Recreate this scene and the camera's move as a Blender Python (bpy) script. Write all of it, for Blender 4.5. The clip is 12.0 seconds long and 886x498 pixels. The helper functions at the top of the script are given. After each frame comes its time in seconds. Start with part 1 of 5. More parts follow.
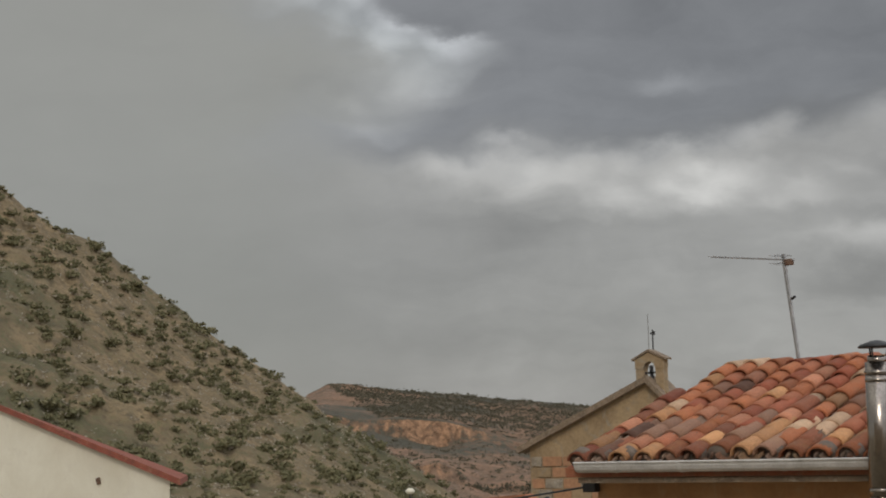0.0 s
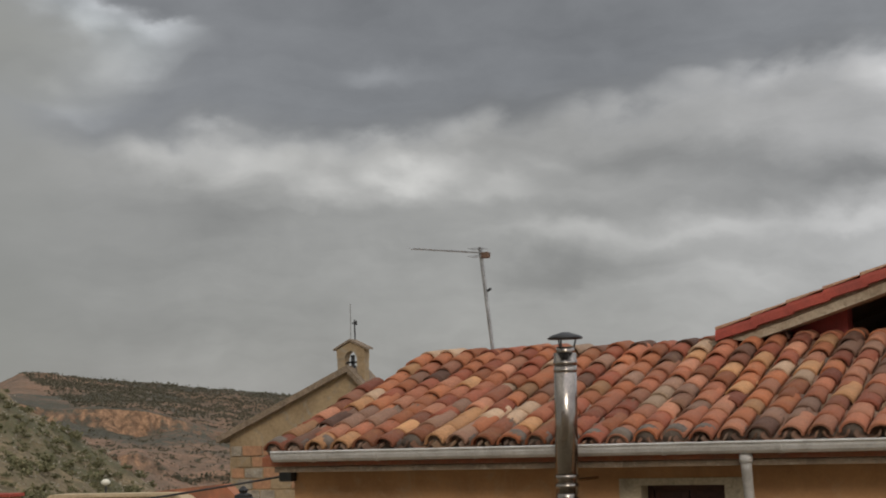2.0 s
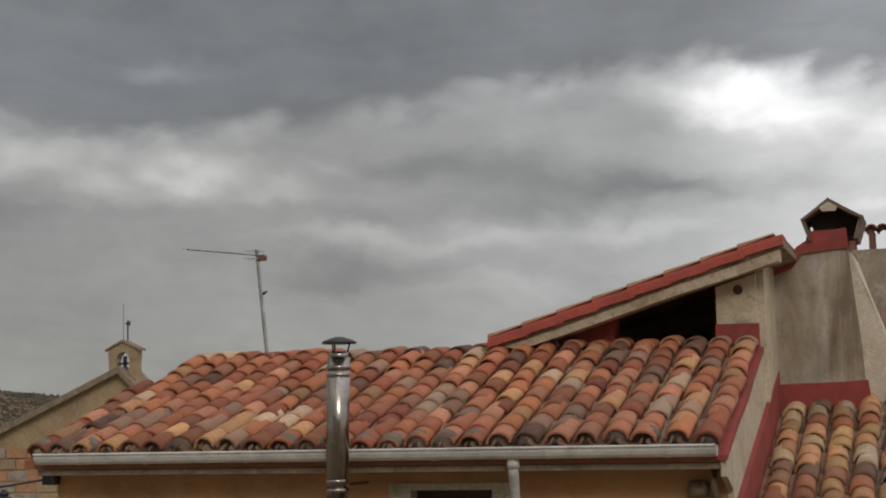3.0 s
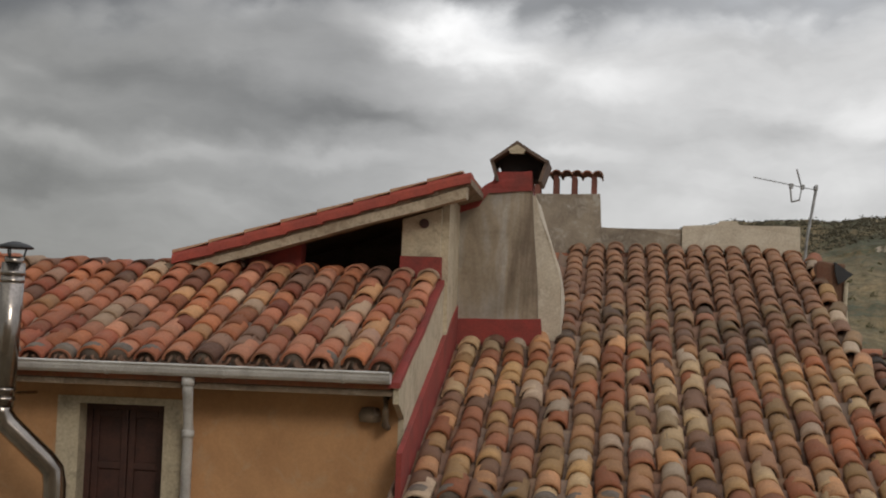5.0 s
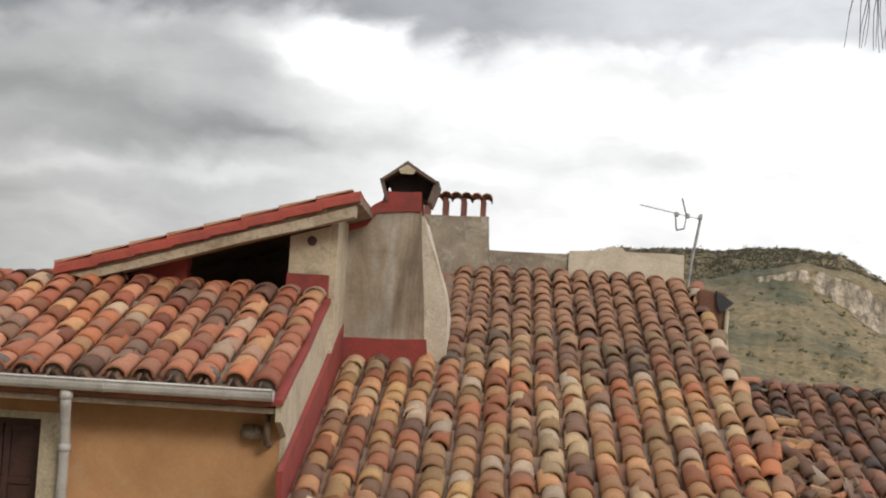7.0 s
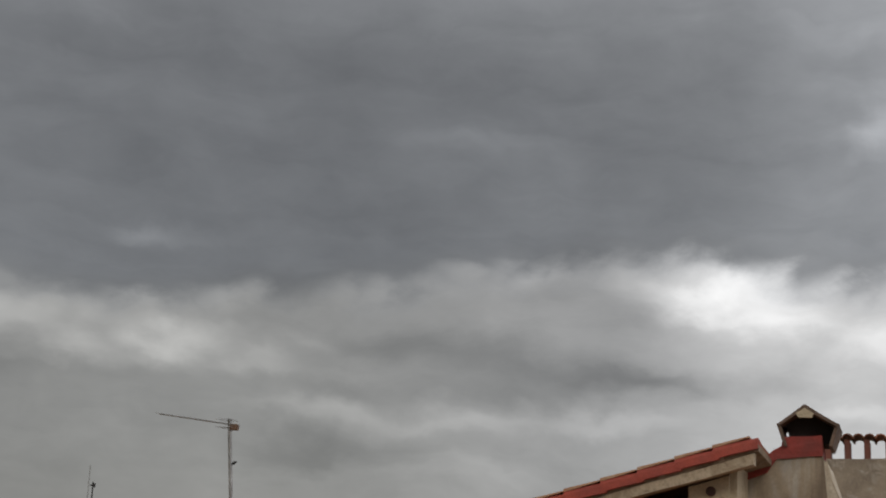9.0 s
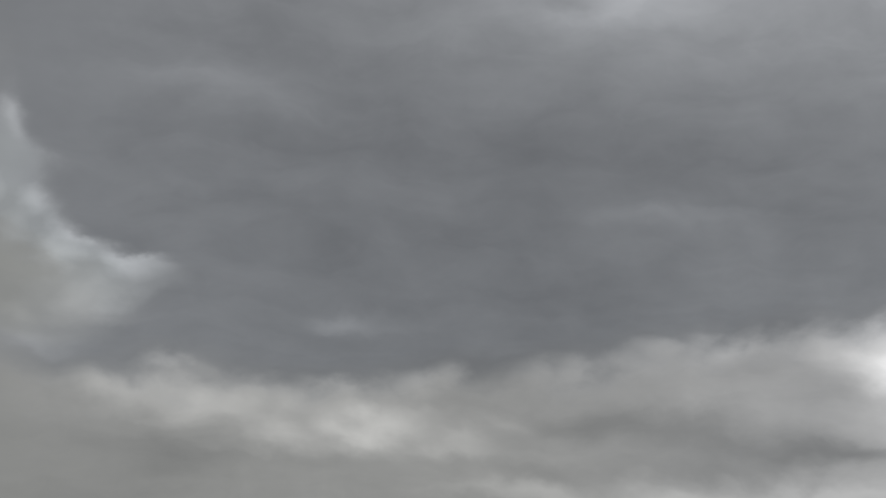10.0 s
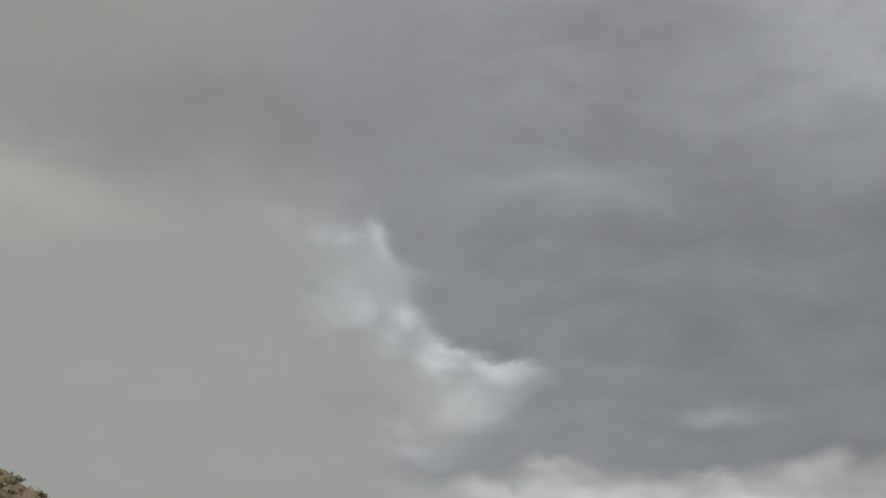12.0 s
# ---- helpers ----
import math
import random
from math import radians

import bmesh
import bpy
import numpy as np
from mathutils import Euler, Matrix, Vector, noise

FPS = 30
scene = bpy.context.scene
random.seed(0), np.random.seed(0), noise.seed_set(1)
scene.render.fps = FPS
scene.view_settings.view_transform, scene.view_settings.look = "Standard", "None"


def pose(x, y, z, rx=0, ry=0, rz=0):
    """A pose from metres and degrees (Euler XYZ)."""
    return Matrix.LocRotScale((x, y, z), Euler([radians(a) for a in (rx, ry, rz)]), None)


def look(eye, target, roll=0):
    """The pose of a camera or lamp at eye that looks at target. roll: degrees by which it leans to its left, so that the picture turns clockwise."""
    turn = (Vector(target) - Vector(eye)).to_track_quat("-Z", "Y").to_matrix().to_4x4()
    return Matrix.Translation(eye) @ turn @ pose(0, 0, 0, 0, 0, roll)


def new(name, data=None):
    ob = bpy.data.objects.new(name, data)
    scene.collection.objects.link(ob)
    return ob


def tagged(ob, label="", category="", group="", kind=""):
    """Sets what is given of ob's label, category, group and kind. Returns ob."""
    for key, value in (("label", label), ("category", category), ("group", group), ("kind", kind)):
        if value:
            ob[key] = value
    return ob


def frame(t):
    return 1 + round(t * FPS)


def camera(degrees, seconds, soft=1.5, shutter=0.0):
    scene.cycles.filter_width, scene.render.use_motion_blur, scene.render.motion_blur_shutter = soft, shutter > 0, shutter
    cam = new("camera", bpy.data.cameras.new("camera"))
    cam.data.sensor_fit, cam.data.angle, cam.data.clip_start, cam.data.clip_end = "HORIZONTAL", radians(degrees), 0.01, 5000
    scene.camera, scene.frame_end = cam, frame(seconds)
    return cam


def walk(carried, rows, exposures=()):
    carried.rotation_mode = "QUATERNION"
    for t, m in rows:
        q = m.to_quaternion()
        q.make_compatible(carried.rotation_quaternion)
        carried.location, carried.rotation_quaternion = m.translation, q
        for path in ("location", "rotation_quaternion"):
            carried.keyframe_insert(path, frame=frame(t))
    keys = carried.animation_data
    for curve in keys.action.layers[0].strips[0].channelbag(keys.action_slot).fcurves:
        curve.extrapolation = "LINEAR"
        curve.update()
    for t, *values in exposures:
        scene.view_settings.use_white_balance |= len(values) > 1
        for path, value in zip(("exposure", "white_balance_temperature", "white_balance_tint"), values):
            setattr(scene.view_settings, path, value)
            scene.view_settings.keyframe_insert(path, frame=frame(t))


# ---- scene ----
cam = camera(32.69, 12.0, soft=2.0)
# seconds, place, upward tilt, turn to the left, lean
PATH = [
    (0.0, -0.100, 0.129, 6.0, 7.29, 37.67, -1.57),
    (0.1, -0.098, 0.130, 6.0, 6.80, 37.15, -1.63),
    (0.2, -0.098, 0.130, 6.0, 5.80, 37.10, -1.69),
    (0.3, -0.098, 0.130, 6.0, 5.67, 36.88, -1.74),
    (0.4, -0.098, 0.130, 6.0, 5.52, 37.03, -1.79),
    (0.5, -0.098, 0.130, 6.0, 5.62, 37.10, -1.85),
    (0.7, -0.098, 0.131, 6.0, 5.99, 36.79, -1.75),
    (0.8, -0.096, 0.131, 6.0, 5.97, 36.25, -1.69),
    (1.0, -0.093, 0.134, 6.0, 5.87, 34.74, -1.59),
    (1.5, -0.083, 0.140, 6.0, 6.40, 30.56, -2.04),
    (2.0, -0.073, 0.146, 6.0, 6.56, 26.46, -1.78),
    (2.5, -0.061, 0.151, 6.0, 6.57, 21.97, -1.60),
    (3.0, -0.051, 0.155, 6.0, 6.51, 18.07, -1.20),
    (3.2, -0.046, 0.156, 6.0, 6.45, 16.52, -1.05),
    (4.8, -0.021, 0.162, 6.0, 4.13, 7.37, 1.73),
    (5.0, -0.018, 0.162, 6.0, 3.70, 6.44, 2.14),
    (5.5, -0.010, 0.163, 6.0, 2.47, 3.38, 4.25),
    (6.0, -0.001, 0.163, 6.0, 1.46, 0.31, 3.73),
    (6.5, 0.003, 0.163, 6.0, 1.52, -1.05, 3.75),
    (6.9, -0.003, 0.163, 6.0, 4.06, 1.18, 3.49),
    (7.0, -0.006, 0.163, 6.0, 4.65, 2.27, 3.45),
    (7.2, -0.011, 0.163, 6.0, 5.67, 3.85, 3.20),
    (8.8, -0.043, 0.157, 6.0, 12.53, 15.52, 3.45),
    (9.0, -0.048, 0.156, 6.0, 13.39, 17.40, 2.50),
    (9.5, -0.059, 0.152, 6.0, 14.96, 21.29, 2.45),
    (10.0, -0.068, 0.148, 6.0, 16.18, 25.01, 1.91),
    (10.3, -0.075, 0.144, 6.0, 16.95, 27.53, 1.52),
    (10.5, -0.079, 0.142, 6.0, 17.51, 29.23, 1.58),
    (11.0, -0.087, 0.138, 6.0, 18.92, 32.44, 1.87),
    (11.2, -0.090, 0.136, 6.0, 19.38, 33.90, 1.70),
    (11.5, -0.095, 0.133, 6.0, 19.43, 35.78, 1.60),
    (12.0, -0.103, 0.126, 6.0, 19.51, 39.47, 1.00),
]
walk(cam, [(t, pose(x, y, z, 90 + p, 0, w) @ pose(0, 0, 0, 0, 0, r)) for t, x, y, z, p, w, r in PATH],
     exposures=[(0.0, 0.15), (1.0, 0.2), (2.5, 0.1), (3.2, 0.05), (5.0, -0.05), (5.5, 0.2), (6.0, 0.45), (6.5, 0.65), (7.0, 0.65), (7.2, 0.5), (8.8, -0.15), (9.5, -0.13), (10.0, -0.09), (10.5, 0.08), (11.0, 0.2), (12.0, 0.25)])

# ---- node helpers ----
def nodes_of(name):
    m = bpy.data.materials.new(name)
    m.use_nodes = True
    return m, m.node_tree, m.node_tree.nodes["Principled BSDF"]


def add(nt, kind, **inputs):
    n = nt.nodes.new(kind)
    for k, v in inputs.items():
        if hasattr(v, "links"):
            nt.links.new(v, n.inputs[k.replace("_", " ")])
        else:
            n.inputs[k.replace("_", " ")].default_value = v
    return n


def ramp(nt, fac, stops, mode="LINEAR"):
    n = nt.nodes.new("ShaderNodeValToRGB")
    n.color_ramp.interpolation = mode
    el = n.color_ramp.elements
    while len(el) < len(stops):
        el.new(0.5)
    for e, (p, c) in zip(el, stops):
        e.position, e.color = p, (*c, 1)
    nt.links.new(fac, n.inputs["Fac"])
    return n.outputs["Color"]


def noise_tex(nt, scale, detail=6.0, rough=0.6, coord=None, dist=0.0):
    n = nt.nodes.new("ShaderNodeTexNoise")
    n.inputs["Scale"].default_value = scale
    n.inputs["Detail"].default_value = detail
    n.inputs["Roughness"].default_value = rough
    n.inputs["Distortion"].default_value = dist
    if coord is not None:
        nt.links.new(coord, n.inputs["Vector"])
    return n.outputs["Fac"]


def mix(nt, fac, a, b, how="MIX"):
    n = nt.nodes.new("ShaderNodeMix")
    n.data_type, n.blend_type = "RGBA", how
    for v, i in ((fac, 0), (a, 6), (b, 7)):
        if hasattr(v, "links"):
            nt.links.new(v, n.inputs[i])
        else:
            n.inputs[i].default_value = v if i == 0 else (*v, 1)
    return n.outputs[2]


def maths(nt, op, a, b=0.0, clamp=False):
    n = nt.nodes.new("ShaderNodeMath")
    n.operation, n.use_clamp = op, clamp
    for v, i in ((a, 0), (b, 1)):
        if hasattr(v, "links"):
            nt.links.new(v, n.inputs[i])
        else:
            n.inputs[i].default_value = v
    return n.outputs[0]


def world_place(nt):
    return nt.nodes.new("ShaderNodeNewGeometry").outputs["Position"]


def bump(nt, bsdf, height, strength, distance):
    n = nt.nodes.new("ShaderNodeBump")
    n.inputs["Strength"].default_value, n.inputs["Distance"].default_value = strength, distance
    nt.links.new(height, n.inputs["Height"])
    nt.links.new(n.outputs[0], bsdf.inputs["Normal"])


# ---- sky and sun ----
world = bpy.data.worlds.new("world")
scene.world = world
world.use_nodes = True
wt = world.node_tree
bg = wt.nodes["Background"]
way = wt.nodes.new("ShaderNodeTexCoord").outputs["Generated"]
sp = add(wt, "ShaderNodeSeparateXYZ", Vector=way)
az0 = maths(wt, "MULTIPLY", maths(wt, "ARCTAN2", sp.outputs["X"], sp.outputs["Y"]), 57.2958)
el0 = maths(wt, "MULTIPLY", maths(wt, "ARCSINE", sp.outputs["Z"]), 57.2958)
flat = add(wt, "ShaderNodeCombineXYZ", X=maths(wt, "MULTIPLY", az0, 0.1), Y=maths(wt, "MULTIPLY", el0, 0.15), Z=0.0).outputs[0]


def centred(v, amount):
    return maths(wt, "MULTIPLY", maths(wt, "SUBTRACT", v, 0.5), amount)


# billows push the cloud edges about
billow = noise_tex(wt, 2.2, 8, 0.52, flat, 0.2)
second = add(wt, "ShaderNodeVectorMath", Vector=flat)
second.inputs[1].default_value = (7.3, 3.1, 0.0)
billow2 = noise_tex(wt, 2.0, 8, 0.52, second.outputs[0], 0.2)
az = maths(wt, "ADD", az0, centred(billow2, 5.0))
el = maths(wt, "ADD", el0, centred(billow, 3.4))


def level(stops, of, lo, hi):
    """A smooth curve over a range of degrees."""
    f = maths(wt, "DIVIDE", maths(wt, "SUBTRACT", of, lo), hi - lo, True)
    return maths(wt, "MULTIPLY", ramp(wt, f, [((a - lo) / (hi - lo), (v, v, v)) for a, v in stops], "EASE"), 1.0)


def soft(x, a, b):
    """0 below a, 1 above b, eased."""
    n = wt.nodes.new("ShaderNodeMapRange")
    n.interpolation_type = "SMOOTHSTEP"
    n.inputs["From Min"].default_value, n.inputs["From Max"].default_value = a, b
    wt.links.new(x, n.inputs["Value"])
    return n.outputs["Result"]


def puff(a, e, wa, we):
    """A soft-edged heap of cloud about a bearing and a height, in degrees."""
    dx = maths(wt, "DIVIDE", maths(wt, "SUBTRACT", az, a), wa)
    dy = maths(wt, "DIVIDE", maths(wt, "SUBTRACT", el, e), we)
    q = maths(wt, "ADD", maths(wt, "MULTIPLY", dx, dx), maths(wt, "MULTIPLY", dy, dy))
    return maths(wt, "POWER", 2.718, maths(wt, "MULTIPLY", q, -1.0))


# brightness of the lower sky by bearing: rain veil to one side, thin bright cloud to the other
low = level([(-70, 0.27), (-52, 0.27), (-40, 0.27), (-33, 0.283), (-22, 0.298), (-12, 0.365), (-4, 0.57), (6, 0.68), (25, 0.70), (60, 0.5)], az0, -90, 90)
sky_v = low
# the storm cloud's lower edge, in degrees over 30
edge = level([(-60, 11.5 / 30), (-40, 10.9 / 30), (-29, 10.8 / 30), (-24, 11.5 / 30), (-16, 12.3 / 30), (-8, 13.3 / 30), (-4.5, 12.4 / 30), (0, 12.2 / 30), (6, 12.4 / 30), (30, 14.0 / 30)], az0, -90, 90)
over = maths(wt, "SUBTRACT", el, maths(wt, "MULTIPLY", edge, 30.0))
# its left-hand edge, torn open: bearing by height
side = maths(wt, "SUBTRACT", maths(wt, "MULTIPLY", level([(9, 0.60), (11.6, 0.61), (12.4, 0.66), (13.2, 0.685), (14.3, 0.695), (15.0, 0.675), (15.6, 0.635), (16.3, 0.595), (17.7, 0.57), (18.8, 0.575), (20.6, 0.545), (26, 0.5)], el, 8, 26), 40.0), 64.0)
past = maths(wt, "SUBTRACT", az, side)
# rounded heads along the edge
heads = wt.nodes.new("ShaderNodeTexVoronoi")
heads.feature = "SMOOTH_F1"
heads.inputs["Scale"].default_value, heads.inputs["Smoothness"].default_value = 4.2, 0.3
swirl = add(wt, "ShaderNodeVectorMath", Vector=flat)
wt.links.new(add(wt, "ShaderNodeCombineXYZ", X=centred(billow, 0.5), Y=centred(billow2, 0.5), Z=0.0).outputs[0], swirl.inputs[1])
wt.links.new(swirl.outputs[0], heads.inputs["Vector"])
dome = maths(wt, "SUBTRACT", 1.0, maths(wt, "MULTIPLY", heads.outputs["Distance"], 1.7), True)
over = maths(wt, "SUBTRACT", over, maths(wt, "MULTIPLY", maths(wt, "SUBTRACT", dome, 0.4), 0.6))
rim = maths(wt, "MULTIPLY", soft(over, -3.0, -0.3), level([(-60, 0.0), (-43, 0.0), (-37, 0.8), (-27, 0.8), (-22, 0.3), (-13, 0.25), (-8, 1.0), (5, 0.6), (20, 0.4)], az0, -90, 90))
sky_v = maths(wt, "ADD", sky_v, maths(wt, "MULTIPLY", rim, maths(wt, "ADD", 0.03, maths(wt, "MULTIPLY", dome, 0.15))))
dark_to = level([(-60, 0.225), (-48, 0.215), (-40, 0.205), (-22, 0.178), (-12, 0.20), (-7, 0.215), (-2, 0.30), (4, 0.45), (12, 0.52), (40, 0.5)], az0, -90, 90)
high = soft(el0, 19.0, 28.0)
dark_to = maths(wt, "ADD", dark_to, maths(wt, "MULTIPLY", high, maths(wt, "ADD", 0.03, maths(wt, "MULTIPLY", soft(az0, -34.0, -16.0), 0.14))))
# the cloud is thinner and brighter overhead
dark_to = maths(wt, "ADD", dark_to, maths(wt, "MULTIPLY", soft(el0, 27.0, 48.0), 0.30))
aside = maths(wt, "MAXIMUM", soft(past, -3.2, 0.9), soft(el, 20.0, 23.2))
cover = maths(wt, "MULTIPLY", soft(over, -0.45, 0.8), aside)
mixv = wt.nodes.new("ShaderNodeMix")
wt.links.new(cover, mixv.inputs[0])
wt.links.new(sky_v, mixv.inputs[2])
wt.links.new(dark_to, mixv.inputs[3])
sky_v = mixv.outputs[0]
# bright rag along the torn edge: sharp against the dark cloud, fading into the rain veil
fade = maths(wt, "POWER", 2.718, maths(wt, "MULTIPLY", maths(wt, "POWER", maths(wt, "ABSOLUTE", maths(wt, "DIVIDE", maths(wt, "ADD", past, 0.6), 2.1)), 2.0), -1.0))
rag = maths(wt, "MULTIPLY", maths(wt, "MULTIPLY", fade, maths(wt, "SUBTRACT", 1.0, soft(past, -0.3, 1.7))), maths(wt, "MULTIPLY", soft(el, 13.2, 15.4), maths(wt, "SUBTRACT", 1.0, soft(el, 18.8, 21.2))))
sky_v = maths(wt, "ADD", sky_v, maths(wt, "MULTIPLY", rag, maths(wt, "ADD", 0.09, maths(wt, "MULTIPLY", dome, 0.22))))
# the same edge lower down
gap = [(-41.9, 20.1, 0.5, 0.7, 0.13), (-40.8, 13.0, 1.0, 0.35, 0.05), (-39.6, 11.9, 1.2, 0.5, 0.07), (-39.5, 14.0, 2.5, 0.9, 0.03), (-56.0, 20.6, 4.5, 1.6, 0.05), (-41.5, 13.4, 2.2, 0.6, -0.03), (-46.0, 5.0, 9.0, 3.5, -0.035), (-33.5, 5.5, 5.0, 1.8, -0.02)]
# thin and thick places in the storm cloud
thick = [(-28.95, 13.57, 1.1, 0.35, 0.07), (-27.0, 13.3, 3.0, 0.35, 0.02), (-34.4, 22.1, 3.2, 0.6, 0.05), (-15.9, 17.3, 3.0, 0.5, 0.03), (-48.0, 24.6, 7.0, 1.6, -0.03), (-30.0, 16.0, 4.0, 1.2, -0.02),
         (-16.0, 28.2, 3.6, 2.0, 0.30), (-19.0, 25.2, 3.5, 0.8, 0.07), (-1.1, 17.2, 1.2, 0.8, 0.16), (0.4, 18.4, 1.4, 0.8, 0.22)]
# lit heaps below it
heaps = [(-36.3, 10.0, 1.8, 0.5, 0.10), (-33.6, 9.9, 1.4, 0.5, 0.12), (-31.0, 9.0, 1.3, 0.6, 0.12), (-27.4, 9.2, 1.6, 0.7, 0.22), (-24.0, 8.7, 1.3, 0.5, 0.12), (-22.3, 9.8, 1.2, 0.4, 0.07),
         (-21.5, 7.0, 2.2, 0.45, 0.10), (-16.2, 6.8, 2.4, 0.4, 0.09), (-10.9, 7.0, 2.0, 0.4, 0.14)]
bright = [(-6.9, 12.0, 1.7, 0.8, 0.42), (-4.5, 11.1, 1.7, 0.9, 0.40), (-0.4, 10.3, 2.2, 0.9, 0.25), (-1.4, 7.5, 2.0, 0.4, 0.15), (-16.0, 5.2, 3.0, 0.5, 0.08), (9.2, 8.8, 2.4, 0.7, 0.2)]
# grey rolls in front of them
rolls = [(-22.8, 11.3, 2.0, 0.5, -0.05), (-18.5, 10.0, 3.6, 0.9, -0.09), (-14.1, 9.1, 3.6, 0.7, -0.10), (-20.4, 7.8, 1.6, 0.4, -0.05), (-9.6, 8.5, 2.8, 0.5, -0.17), (-5.1, 8.7, 1.8, 0.4, -0.10),
         (-35.2, 7.6, 2.4, 0.9, -0.04), (-22.0, 5.6, 3.0, 0.6, -0.07), (-14.2, 7.9, 3.0, 0.4, -0.09), (-10.2, 10.8, 2.2, 0.6, -0.06), (6.3, 8.5, 1.8, 0.5, -0.16), (5.5, 11.4, 3.4, 0.6, -0.12)]
for a, e, wa, we, v in gap + thick + heaps + bright + rolls:
    sky_v = maths(wt, "ADD", sky_v, maths(wt, "MULTIPLY", puff(a, e, wa, we), v))
# the rain veil is smooth, the rest full of rolls and layers
veil = maths(wt, "ADD", 0.22, maths(wt, "MULTIPLY", soft(az0, -45.0, -34.0), 0.78))
fine = noise_tex(wt, 4.2, 6, 0.55, flat, 0.4)
long = add(wt, "ShaderNodeCombineXYZ", X=maths(wt, "MULTIPLY", az0, 0.07), Y=maths(wt, "MULTIPLY", el, 0.42), Z=3.7).outputs[0]
layers = noise_tex(wt, 1.6, 6, 0.55, long, 0.3)
sky_v = maths(wt, "MULTIPLY", sky_v, maths(wt, "ADD", 1.0, maths(wt, "MULTIPLY", maths(wt, "ADD", maths(wt, "ADD", centred(fine, 0.25), centred(layers, 0.42)), centred(billow2, 0.35)), veil)))
sky_v = maths(wt, "MAXIMUM", sky_v, 0.14)
# the thick cloud is bluish, the rain veil greenish, the thin cloud warm
tint = mix(wt, soft(past, -8.0, 2.0), mix(wt, rag, (1.02, 1.02, 0.95), (0.94, 1.04, 1.0)), mix(wt, soft(over, -1.0, 1.5), mix(wt, soft(az0, -26.0, -8.0), (1.015, 1.005, 0.97), (1.005, 1.0, 0.995)), (0.972, 0.997, 1.04)))
clouds = mix(wt, 1.0, add(wt, "ShaderNodeCombineXYZ", X=sky_v, Y=sky_v, Z=sky_v).outputs[0], tint, "MULTIPLY")
blue = wt.nodes.new("ShaderNodeTexSky")
blue.sky_type, blue.sun_disc = "NISHITA", False
blue.sun_elevation, blue.sun_rotation = radians(31), radians(150)
thin = mix(wt, 1.0, blue.outputs[0], (0.08, 0.08, 0.08), "MULTIPLY")
wt.links.new(mix(wt, 0.96, thin, clouds), bg.inputs["Color"])
bg.inputs["Strength"].default_value = 1.0
sun = new("sun", bpy.data.lights.new("sun", "SUN"))
sun.data.energy, sun.data.angle, sun.data.color = 0.75, radians(16), (1.0, 0.91, 0.78)
sun.matrix_world = look((12, -21, 14.5), (0, 0, 0))


# ---- helpers of this place ----
def part(name, bm, mat, parent=None, label="", kind="", smooth=False):
    me = bpy.data.meshes.new(name)
    bm.normal_update()
    bm.to_mesh(me)
    bm.free()
    if smooth:
        for p in me.polygons:
            p.use_smooth = True
    me.materials.append(mat)
    ob = new(name, me)
    if parent is not None:
        under(ob, parent)
    return tagged(ob, label, kind=kind)


def under(ob, parent):
    """Makes ob a part of parent; its mesh keeps the place it has in the world."""
    ob.parent = parent
    if parent.type == "EMPTY":
        ob.matrix_parent_inverse = Matrix.Translation(-parent.location)
    return ob


def thing(name, at, label, category, group="", kind=""):
    ob = new(name)
    ob.location = at
    return tagged(ob, label, category, group, kind)


def box(bm, lo, hi, bevel=0.0, m=None):
    """An upright block between two corners."""
    lo, hi = Vector(lo), Vector(hi)
    c, s = (lo + hi) / 2, hi - lo
    mat = Matrix.Translation(c) @ Matrix.Diagonal((s.x, s.y, s.z, 1))
    r = bmesh.ops.create_cube(bm, size=1.0, matrix=(m @ mat) if m else mat)
    if bevel:
        edges = list({e for v in r["verts"] for e in v.link_edges})
        bmesh.ops.bevel(bm, geom=edges, offset=bevel, segments=2, affect="EDGES", profile=0.6)
    return bm


def prism(bm, poly, y0, y1, axis="y"):
    """A slab whose outline in x, z (or y, z) is poly, between two planes."""
    def place(a, b, d):
        return (a, d, b) if axis == "y" else (d, a, b)
    f = [bm.verts.new(place(a, b, y0)) for a, b in poly]
    g = [bm.verts.new(place(a, b, y1)) for a, b in poly]
    n = len(poly)
    bm.faces.new(f)
    bm.faces.new(g[::-1])
    for i in range(n):
        bm.faces.new((f[i], g[i], g[(i + 1) % n], f[(i + 1) % n]))
    bmesh.ops.recalc_face_normals(bm, faces=bm.faces[:])
    return bm


def tube(bm, pts, r, seg=12, caps=True):
    """A round bar along a line of places."""
    pts = [Vector(p) for p in pts]
    rs = r if isinstance(r, (list, tuple)) else [r] * len(pts)
    rings = []
    up = Vector((0.31, 0.17, 0.93))
    for i, p in enumerate(pts):
        a = pts[max(i - 1, 0)]
        b = pts[min(i + 1, len(pts) - 1)]
        d = (b - a).normalized()
        u = d.cross(up)
        if u.length < 0.1:
            u = d.cross(Vector((1, 0, 0)))
        u.normalize()
        v = d.cross(u)
        rings.append([bm.verts.new(p + rs[i] * (math.cos(k * math.tau / seg) * u + math.sin(k * math.tau / seg) * v)) for k in range(seg)])
    for a, b in zip(rings, rings[1:]):
        for k in range(seg):
            bm.faces.new((a[k], b[k], b[(k + 1) % seg], a[(k + 1) % seg]))
    if caps:
        bm.faces.new(rings[0])
        bm.faces.new(rings[-1][::-1])
    bmesh.ops.recalc_face_normals(bm, faces=bm.faces[:])
    return bm


